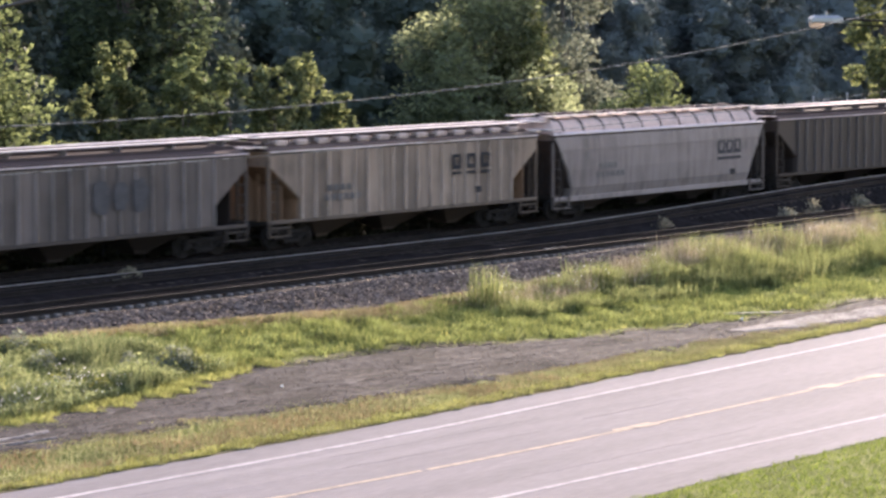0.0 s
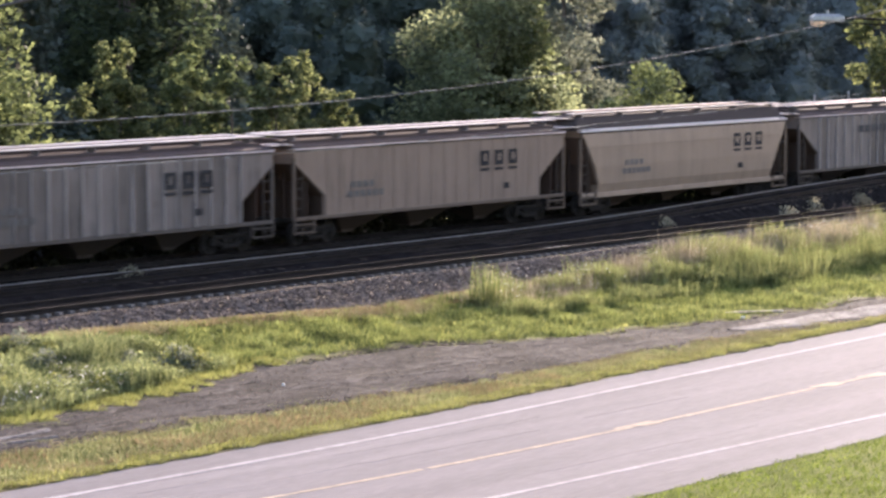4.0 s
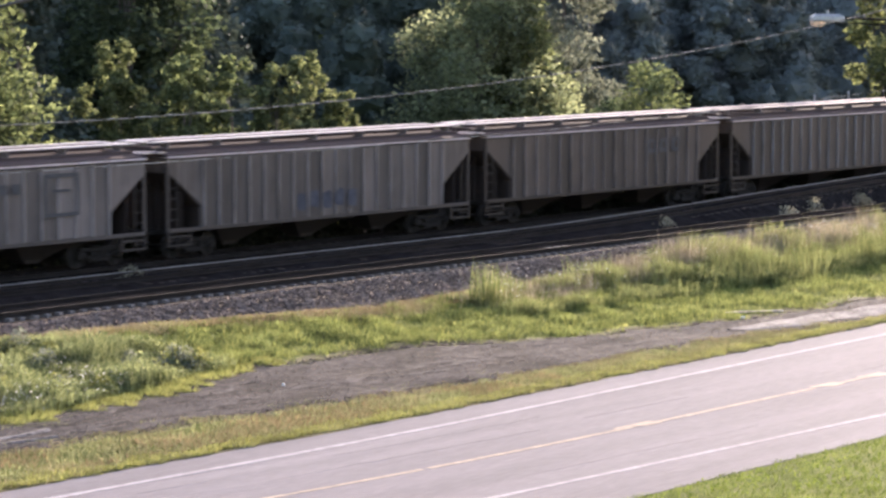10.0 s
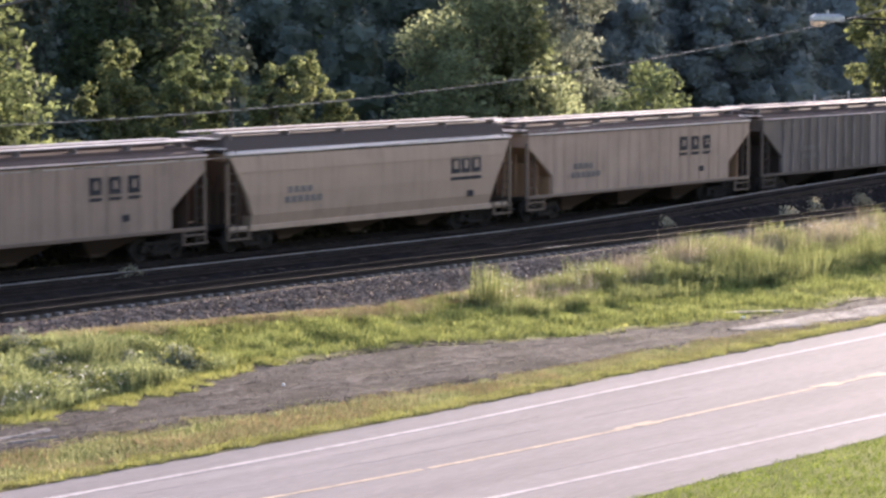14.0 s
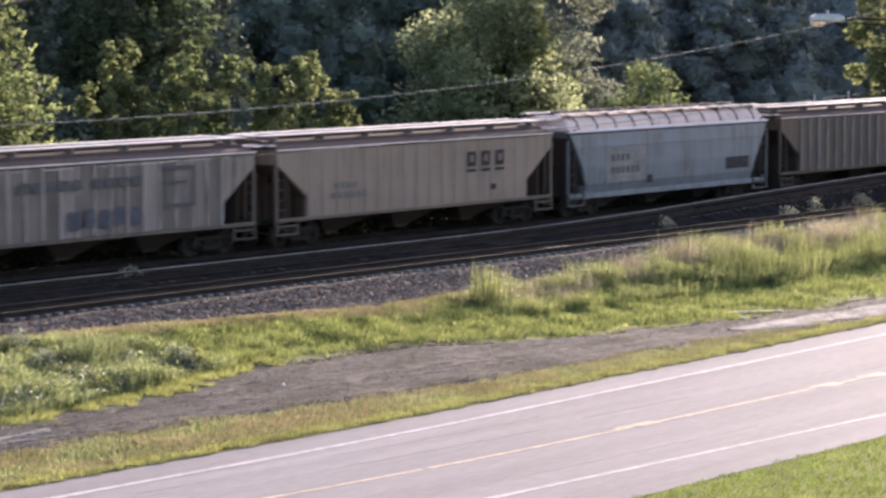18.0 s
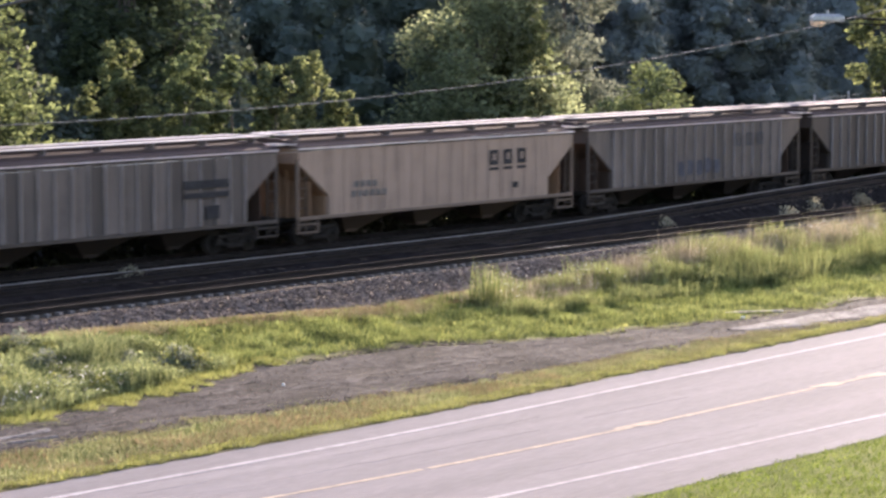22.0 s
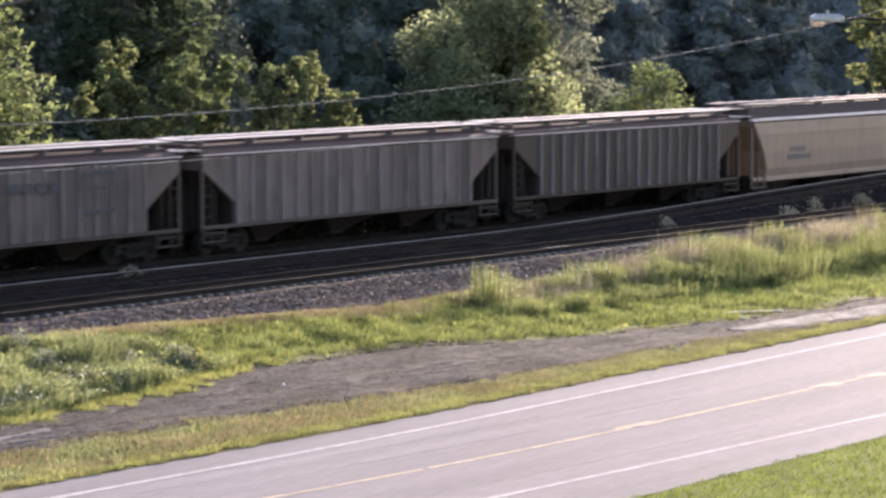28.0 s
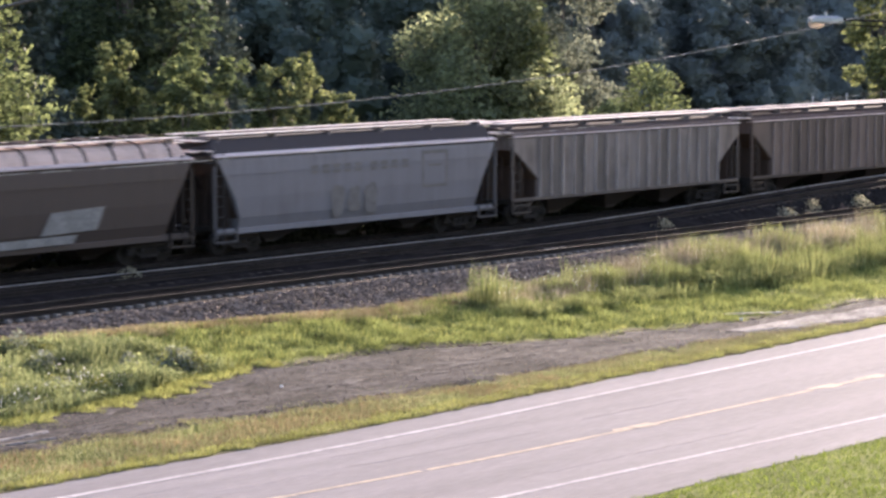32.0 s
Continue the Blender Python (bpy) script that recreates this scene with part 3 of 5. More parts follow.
def stencil(parent, x, z, w, h, material, y, name="stencil", label=""):
    """Flat painted shape on the side that faces the road."""
    return part(name, box(bmesh.new(), x - w / 2, x + w / 2, y - 0.006, y, z - h / 2, z + h / 2), material, parent, label)


def stencil_row(parent, x, z, n, material, y):
    """A line of small unreadable painted marks, as separate bars."""
    for k in range(n):
        stencil(parent, x + (k - (n - 1) / 2) * 0.36, z, 0.24, 0.24, material, y)


def block_mark(parent, x, z, w, h, y, material):
    """A heavy painted block with a small unpainted window."""
    bm = bmesh.new()
    t = w * 0.50
    box(bm, x - w, x - w + t * 1.4, y - 0.006, y, z - h, z + h)
    box(bm, x + w - t, x + w, y - 0.006, y, z - h, z + h)
    box(bm, x - w + t * 1.4, x + w - t, y - 0.006, y, z + h - t, z + h)
    box(bm, x - w + t * 1.4, x + w - t, y - 0.006, y, z - h, z - h + t * 1.3)
    part("mark", bm, material, parent, "dark block of the owner's mark")


def lettering(parent, x, z, y, material, under=True, size=1.0):
    """Three dark blocks with bars beneath, in place of the owner's mark."""
    for k in range(3):
        cx = x + (k - 1) * 0.92 * size
        h = 0.31 * size
        block_mark(parent, cx, z, 0.28 * size, h, y, material)
        if under:
            stencil(parent, cx, z - h - 0.16 * size, 0.58 * size, 0.12 * size, material, y, "mark_bar")


def emblem(parent, x, z, y, material):
    """A compact block mark above one heavy bar."""
    for cx in (-0.66, 0.0, 0.66):
        block_mark(parent, x + cx, z, 0.29, 0.34, y, material)
    stencil(parent, x, z - 0.55, 1.95, 0.14, material, y, "mark_bar")


def frame_mark(parent, x, z, y, material):
    """An empty painted square with a bar under it."""
    bm = bmesh.new()
    for a in ((-0.8, -0.66, -0.75, 0.75), (0.66, 0.8, -0.75, 0.75), (-0.66, 0.66, 0.61, 0.75), (-0.66, 0.66, -0.75, -0.61), (-0.4, 0.4, 0.1, 0.2)):
        box(bm, x + a[0], x + a[1], y - 0.006, y, z + a[2], z + a[3])
    part("square_mark", bm, material, parent, "faded square mark")


def scrawl(parent, x, z, w, h, y, material, seed, label):
    """An unreadable sprayed shape with a worn outline."""
    rnd = random.Random(seed)
    pts = []
    for k in range(22):
        a = 6.2832 * k / 22
        c, q = math.cos(a), math.sin(a)
        r = (abs(c) ** 4 + abs(q) ** 4) ** -0.25 * rnd.uniform(0.82, 1.04)
        pts.append((x + c * r * w / 2, z + q * r * h / 2))
    blotch(parent, pts, y, material, label)


def smear(parent, x, z, w, h, y, material, seed, label):
    """One wide sprayed band with a ragged top and bottom."""
    rnd = random.Random(seed)
    n = 14
    top = [(x - w / 2 + w * k / n, z + h * rnd.uniform(0.15, 0.5)) for k in range(n + 1)]
    low = [(x - w / 2 + w * k / n, z - h * rnd.uniform(0.3, 0.5)) for k in range(n, -1, -1)]
    blotch(parent, top + low, y, material, label)


def blotch(parent, pts, y, material, label, name="graffiti"):
    bm = bmesh.new()
    bm.faces.new([bm.verts.new((p, y - 0.004, q)) for p, q in pts])
    part(name, bm, material, parent, label)


def wagon(length, kind, colour, label, end=(0.10, 0.062, 0.042), roof=None, ribs=18):
    """A covered hopper wagon; its origin is at rail height under its middle. kind: ribbed, plain, round or hatched."""
    w = thing("covered_hopper_wagon", label, "freight wagon", "wagons of the freight train")
    h = length / 2
    roof = roof or tuple(min(0.5, 0.30 + 0.45 * c) for c in colour)

    def p(name, bm, material, parent=w, label="", m=None, shade=False, tint=None):
        ob = part(name, bm, material, parent, label, m, shade)
        ob.color = (*(tint or colour), 1)
        return ob

    if kind in ("ribbed", "plain"):
        p("body", hull([(1.40, 1.12, h - 2.35), (1.55, 1.16, h - 2.3), (1.56, 1.95, h - 2.3), (1.56, 3.25, h - 0.62), (1.56, 3.80, h - 0.58)]), M_PAINT)
        for s in (-1, 1):
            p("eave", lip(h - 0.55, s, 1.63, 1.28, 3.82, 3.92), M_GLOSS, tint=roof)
            p("eave_seam", box(bmesh.new(), -h + 0.6, h - 0.6, s * 1.575 - 0.02, s * 1.575 + 0.02, 3.72, 3.775), M_DARK)
            p("roof_batten", box(bmesh.new(), -h + 0.8, h - 0.8, s * 1.06 - 0.05, s * 1.06 + 0.05, 3.95, 4.10, 0.02), M_ROOF, tint=roof)
        p("roof", hull([(1.60, 3.82, h - 0.5), (1.58, 3.87, h - 0.5), (0.55, 4.13, h - 0.7), (0.5, 4.14, h - 0.75)]), M_ROOF, tint=roof)
        p("trough_hatch", hull([(0.34, 4.12, h - 1.4), (0.34, 4.26, h - 1.4), (0.27, 4.33, h - 1.5)]), M_ROOF, tint=roof)
        p("side_sill", box(box(bmesh.new(), -h + 0.62, h - 0.62, -1.6, -1.5, 1.06, 1.20, 0.015), -h + 0.62, h - 0.62, 1.5, 1.6, 1.06, 1.20, 0.015), M_PAINT)
        for s in (-1, 1):
            p("running_board", box(bmesh.new(), -h + 0.55, h - 0.55, s * 0.78 - 0.24, s * 0.78 + 0.24, 4.29, 4.35, 0.02), M_GALV, tint=roof)
            for x in np.linspace(-h + 1.2, h - 1.2, 7):
                p("board_bracket", box(bmesh.new(), x - 0.03, x + 0.03, s * 0.78 - 0.2, s * 0.78 + 0.2, 4.06, 4.30), M_ROOF, tint=roof)
        xr = np.linspace(-h + 2.35, h - 2.35, ribs)
        for s in (-1, 1):
            for x in xr:
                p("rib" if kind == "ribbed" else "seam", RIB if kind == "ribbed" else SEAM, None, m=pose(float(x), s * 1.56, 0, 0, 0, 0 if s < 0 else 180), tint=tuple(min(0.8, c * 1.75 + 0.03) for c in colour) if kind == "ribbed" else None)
        if kind == "ribbed":
            gap = float(xr[1] - xr[0])
            sheet_mesh = mesh_of("side_panel", box(bmesh.new(), -gap / 2 + 0.05, gap / 2 - 0.05, -0.014, 0.0, 1.22, 3.70), M_PANEL)
            for x in xr[:-1]:
                p("side_panel", sheet_mesh, None, m=pose(float(x) + gap / 2, -1.56, 0))
        deep, hop = 2.28, FLAT_HOPPER
        slope = ((h - 0.66, 3.24), (h - 2.28, 1.95))
    else:
        p("body", hull([(1.15, 0.86, h - 2.0), (1.42, 0.98, h - 1.9), (1.56, 1.45, h - 1.85), (1.61, 2.2, h - 1.55), (1.61, 3.1, h - 1.0), (1.57, 3.55, h - 0.75), (1.50, 3.78, h - 0.62)]), M_PAINT, shade=False)
        for s in (-1, 1):
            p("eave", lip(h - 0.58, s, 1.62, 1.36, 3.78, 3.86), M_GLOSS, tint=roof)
            p("eave_seam", box(bmesh.new(), -h + 0.65, h - 0.65, s * 1.53 - 0.03, s * 1.53 + 0.03, 3.66, 3.72), M_DARK)
        if kind == "round":
            p("roof", hull([(1.36, 3.78, h - 0.6), (1.20, 4.12, h - 0.75), (1.08, 4.36, h - 0.9), (0.6, 4.40, h - 1.0)]), M_ROOF, tint=roof)
        else:
            p("roof", hull([(1.40, 3.78, h - 0.75), (1.34, 3.98, h - 0.8), (1.22, 4.18, h - 0.9), (1.04, 4.34, h - 1.0), (0.8, 4.42, h - 1.05), (0.4, 4.44, h - 1.05)]), M_ROOF, tint=roof)
        p("side_sill", box(box(bmesh.new(), -h + 0.75, h - 0.75, -1.50, -1.36, 0.84, 1.06, 0.02), -h + 0.75, h - 0.75, 1.36, 1.50, 0.84, 1.06, 0.02), M_PAINT)
        p("belt_seam", box(bmesh.new(), -h + 1.2, h - 1.2, -1.625, -1.60, 3.02, 3.06), M_PAINT, tint=tuple(c * 0.7 for c in colour))
        if kind == "round":
            p("trough_hatch", hull([(0.36, 4.38, h - 1.6), (0.36, 4.50, h - 1.6), (0.28, 4.55, h - 1.7)]), M_ROOF, tint=roof)
        else:
            for x in np.linspace(-h + 1.9, h - 1.9, 10):
                p("round_hatch", ROUND_HATCH, None, m=pose(float(x), 0, 4.42), tint=roof)
                p("hatch_bar", LOOP, None, m=pose(float(x) + 0.55, 0, 4.40), tint=roof)
            for x in np.linspace(-h + 1.5, h - 1.5, 11):
                p("roof_rib", hull([(1.43, 3.80, 0.035), (1.37, 4.00, 0.035), (1.25, 4.21, 0.035), (1.06, 4.38, 0.035), (0.7, 4.46, 0.035)]), M_ROOF, m=pose(float(x), 0, 0), tint=roof)
        for s in (-1, 1):
            p("running_board", box(bmesh.new(), -h + 0.6, h - 0.6, s * 0.92 - 0.22, s * 0.92 + 0.22, 4.50, 4.54), M_GALV, tint=roof)
            for x in np.linspace(-h + 1.2, h - 1.2, 6):
                p("board_bracket", box(bmesh.new(), x - 0.03, x + 0.03, s * 0.92 - 0.2, s * 0.92 + 0.2, 4.25, 4.50), M_ROOF, tint=roof)
        deep, hop = 1.95, ROUND_HOPPER
        slope = ((h - 0.80, 3.5), (h - 1.84, 1.45))
    for s in (-1, 1):
        a, b = slope
        bm = plate((a[0] + 0.03, a[1]), (b[0] + 0.05, b[1]), 1.545, 1.50, 0.03)
        if s < 0:
            bmesh.ops.transform(bm, matrix=Matrix.Rotation(math.pi, 4, "Z"), verts=bm.verts[:])
        p("slope_sheet", bm, M_ENDS, tint=end, label="rusty sloping end sheet")
        # added plates that close the bright see-through under the end slope
        web = bmesh.new()
        ring = [(s * (h - 0.95), 3.02), (s * (h - deep + 0.02), 1.98), (s * (h - deep + 0.02), 1.1), (s * (h - 0.75), 1.1)]
        flank = [[web.verts.new((x, y, z)) for x, z in ring] for y in (-0.03, 0.03)]
        for i in range(4):
            web.faces.new((flank[0][i], flank[0][(i + 1) % 4], flank[1][(i + 1) % 4], flank[1][i]))
        web.faces.new(flank[0])
        web.faces.new(flank[1][::-1])
        bmesh.ops.recalc_face_normals(web, faces=web.faces[:])
        p("shear_plate", web, M_ENDS, tint=end)
        p("support_web", box(bmesh.new(), s * (h - 1.38) - 0.025, s * (h - 1.38) + 0.025, -1.44, 1.44, 1.1, 2.5), M_ENDS, tint=end)
        p("end_platform", box(bmesh.new(), min(s * (h - 2.1), s * (h - 0.5)), max(s * (h - 2.1), s * (h - 0.5)), -0.5, 0.5, 0.92, 1.10, 0.02), M_DARK)
        p("end_bulkhead", box(bmesh.new(), s * (h - deep) - 0.04, s * (h - deep) + 0.04, -1.4, 1.4, 1.12, 1.98), M_ENDS, tint=end)
        p("roof_end_cap", box(bmesh.new(), s * (h - 0.62) - 0.24, s * (h - 0.62) + 0.24, -0.95, 0.95, 4.30, 4.335), M_GALV, label="cross-over board at the roof end")
        p("end_walkway", box(bmesh.new(), s * (h - 0.36) - 0.2, s * (h - 0.36) + 0.2, -1.5, -0.2, 3.96, 4.0), M_GALV)
        for y in (-1.38, 1.38):
            p("corner_post", box(bmesh.new(), s * (h - 0.60) - 0.06, s * (h - 0.60) + 0.06, y * 1.08 - 0.05, y * 1.08 + 0.05, 1.1, 3.4), M_PAINT)
            p("step_frame", step_frame(1.1, 0.55, 1.10), M_PAINT, m=pose(s * (h - 1.15), y * 1.10, 0))
        for y, r in ((-1.5, 0), (1.5, 180)):
            p("ladder", LADDER, None, m=pose(s * (h - 0.85), y, 0, 0, 0, r))
        for y in (-0.55, 0.55):
            p("end_post", box(bmesh.new(), s * (h - 1.0) - 0.05, s * (h - 1.0) + 0.05, y - 0.05, y + 0.05, 1.1, 2.95), M_ENDS, tint=end)
        p("coupler", COUPLER, None, m=pose(s * (h - 0.42), 0, 0, 0, 0, 0 if s > 0 else 180))
        t = p("truck", BOLSTER, None, m=pose(s * (h - 2.35), 0, 0))
        for y in (-1.0, 1.0):
            part("sideframe", SIDEFRAME, None, t, m=pose(0, y, 0))
        for x in (-0.89, 0.89):
            part("wheelset", WHEELSET, None, t, m=pose(x, 0, 0.475))
    p("centre_sill", box(bmesh.new(), -h + 0.8, h - 0.8, -0.18, 0.18, 0.78, 1.05), M_DARK)
    for x in (-1, 0, 1):
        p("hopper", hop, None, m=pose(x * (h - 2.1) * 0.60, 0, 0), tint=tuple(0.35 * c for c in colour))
    return w


def side(kind):
    return -1.576 if kind in ("ribbed", "plain") else -1.613


GREY, PALE, DARK, BROWN = (0.132, 0.122, 0.116), (0.200, 0.188, 0.180), (0.056, 0.049, 0.045), (0.088, 0.074, 0.065)
BEIGE, CREAM, WHITE = (0.335, 0.275, 0.225), (0.335, 0.278, 0.218), (0.27, 0.260, 0.258)
BLUE, STEEL, PINK = (0.150, 0.198, 0.240), (0.125, 0.142, 0.152), (0.33, 0.29, 0.275)
TAN, MID = (0.255, 0.212, 0.175), (0.165, 0.156, 0.152)
RUST, DARK_END, OCHRE = (0.125, 0.078, 0.056), (0.058, 0.042, 0.036), (0.34, 0.20, 0.115)
# each wagon: the second at which its front coupling passes the zero point, kind, colour, end colour, marks, wording
TRAIN = [
    (4.957, "ribbed", GREY, DARK_END, "dark", "weathered grey"),
    (5.779, "ribbed", (0.30, 0.255, 0.205), OCHRE, "letters loops", "dirty beige"),
    (6.575, "hatched", WHITE, DARK_END, "emblem", "dirty white"),
    (7.373, "ribbed", DARK, DARK_END, "", "soot-dark brown"),
    (8.194, "ribbed", GREY, DARK_END, "faded", "brownish grey"),
    (9.018, "ribbed", PALE, RUST, "letters", "pale grey"),
    (9.837, "plain", TAN, RUST, "letters", "tan"),
    (10.659, "round", CREAM, RUST, "letters", "cream"),
    (11.457, "ribbed", PALE, RUST, "frame dark", "light grey"),
    (12.277, "hatched", PINK, DARK_END, "emblem", "pinkish grey"),
    (13.081, "ribbed", STEEL, DARK_END, "", "blue-grey"),
    (13.889, "ribbed", MID, RUST, "frame blue", "light grey"),
    (14.718, "ribbed", MID, DARK_END, "frame blue", "streaked pale grey"),
    (15.537, "ribbed", GREY, DARK_END, "blue", "grey"),
    (16.364, "ribbed", BROWN, DARK_END, "faded", "dull brown-grey"),
    (17.191, "ribbed", BROWN, DARK_END, "pale ribs", "dull grey"),
    (18.050, "round", (0.070, 0.072, 0.084), DARK_END, "patch", "dark slate"),
    (18.860, "plain", TAN, RUST, "letters", "tan"),
    (19.676, "round", CREAM, RUST, "emblem", "cream"),
    (20.490, "plain", BEIGE, OCHRE, "letters", "beige"),
    (21.310, "ribbed", GREY, DARK_END, "letters", "grey"),
    (22.142, "ribbed", (0.165, 0.138, 0.128), DARK_END, "faded", "pinkish brown"),
    (22.968, "ribbed", PALE, DARK_END, "frame blue", "light grey"),
    (23.793, "plain", (0.225, 0.198, 0.17), RUST, "letters", "dusty tan"),
    (24.619, "hatched", BLUE, DARK_END, "panel", "faded blue"),
    (25.380, "ribbed", BROWN, DARK_END, "pale ribs", "sooty brown-grey"),
    (26.205, "ribbed", GREY, DARK_END, "blue", "grey"),
    (27.032, "ribbed", GREY, RUST, "bars", "brown-grey"),
    (27.848, "plain", BEIGE, OCHRE, "letters", "light beige"),
    (28.684, "ribbed", GREY, RUST, "faded blue", "grey"),
    (29.509, "ribbed", (0.080, 0.071, 0.067), DARK_END, "pale ribs", "dark grey"),
    (30.351, "plain", (0.275, 0.248, 0.215), OCHRE, "letters scrawl", "pale beige"),
    (31.159, "ribbed", (0.09, 0.08, 0.075), RUST, "pale ribs", "dark brown-grey"),
    (31.986, "round", (0.155, 0.18, 0.205), DARK_END, "dark", "pale blue-grey"),
    (32.797, "ribbed", (0.118, 0.106, 0.102), DARK_END, "frame", "dark brown-grey"),
    (33.616, "ribbed", (0.135, 0.122, 0.118), DARK_END, "", "patchy grey"),
    (34.448, "ribbed", DARK, DARK_END, "pale ribs", "blackened grey"),
    (35.270, "round", CREAM, OCHRE, "emblem", "cream"),
    (36.080, "ribbed", (0.29, 0.265, 0.245), OCHRE, "letters loops endmost", "light grey"),
    (36.890, "hatched", (0.052, 0.045, 0.043), DARK_END, "white", "dark brown"),
    (37.649, "round", (0.155, 0.172, 0.20), DARK_END, "frame dark", "pale blue-grey"),
    (38.451, "ribbed", PALE, RUST, "", "light grey"),
    (39.275, "ribbed", (0.125, 0.10, 0.09), RUST, "", "rusty brown-grey"),
]
KIND_WORDS = {"ribbed": "ribbed covered hopper wagon", "plain": "smooth-sided covered hopper wagon", "round": "round-sided covered hopper wagon", "hatched": "round-sided hopper wagon with roof hatches"}
ZERO_X = -57.0
protos, wagons = {}, []
for k, (t0, kind, colour, end, marks, words) in enumerate(TRAIN):
    t1 = TRAIN[k + 1][0] if k + 1 < len(TRAIN) else t0 + 0.822
    colour = tuple(a * c for a, c in zip((1.13, 0.965, 0.89), colour))
    long = round((t1 - t0) * SPEED, 1)
    key = (kind, long)
    roof = tuple(a + 0.15 * c for a, c in zip((0.055, 0.040, 0.040), colour))
    if key not in protos:
        protos[key] = wagon(long, kind, colour, "", end, roof)
        w = protos[key]
    else:
        w = copy_thing(protos[key], pose(0, 0, 0))
    for o in w.children_recursive:
        n = o.name.split(".")[0]
        tone = colour
        if n == "slope_sheet":
            tone = end
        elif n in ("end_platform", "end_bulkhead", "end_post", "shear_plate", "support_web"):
            # parts in the end recess darkened: its shade is painted into them
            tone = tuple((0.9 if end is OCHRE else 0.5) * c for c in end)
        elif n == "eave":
            # eave lips lightened and warmed: sunlight put into their colour
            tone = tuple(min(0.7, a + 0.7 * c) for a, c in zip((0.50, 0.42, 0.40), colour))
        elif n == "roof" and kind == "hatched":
            # hatched roofs painted pale and pinkish as though the sun were on them
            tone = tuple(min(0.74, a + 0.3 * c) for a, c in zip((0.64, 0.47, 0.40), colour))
        elif n == "roof" and kind == "round":
            # round roofs darkened: the steep slope's shade is in the colour
            tone = tuple(0.10 * c + a for a, c in zip((0.046, 0.040, 0.043), colour))
        elif n == "board_bracket":
            tone = (0.26, 0.22, 0.21)
        elif n in ("roof", "trough_hatch", "round_hatch", "hatch_bar", "roof_rib", "roof_batten"):
            # the dark roof ribs also stand in for the hatches' shadows
            tone = roof
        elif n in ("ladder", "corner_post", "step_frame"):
            # corner fittings darkened along with the recess, ladders the most
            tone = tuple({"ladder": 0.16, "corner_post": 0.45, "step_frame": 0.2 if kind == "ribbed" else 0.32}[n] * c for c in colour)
        elif n == "side_panel":
            tone = tuple(0.92 * c for c in colour)
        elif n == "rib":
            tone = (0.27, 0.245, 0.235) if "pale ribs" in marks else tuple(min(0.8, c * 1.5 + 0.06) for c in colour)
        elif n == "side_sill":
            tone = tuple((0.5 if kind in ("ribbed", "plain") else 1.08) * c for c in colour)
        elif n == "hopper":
            # a quarter of the body colour: shade beneath the wagon painted in
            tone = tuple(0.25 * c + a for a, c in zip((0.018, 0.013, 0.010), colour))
        elif n == "belt_seam":
            tone = tuple(0.9 * c for c in colour)
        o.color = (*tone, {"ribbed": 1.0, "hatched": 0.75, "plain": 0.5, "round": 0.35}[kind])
    tagged(w, words + " " + KIND_WORDS[kind] + " in a train")
    wagons.append((w, (t0 + t1) / 2, marks, kind, long))
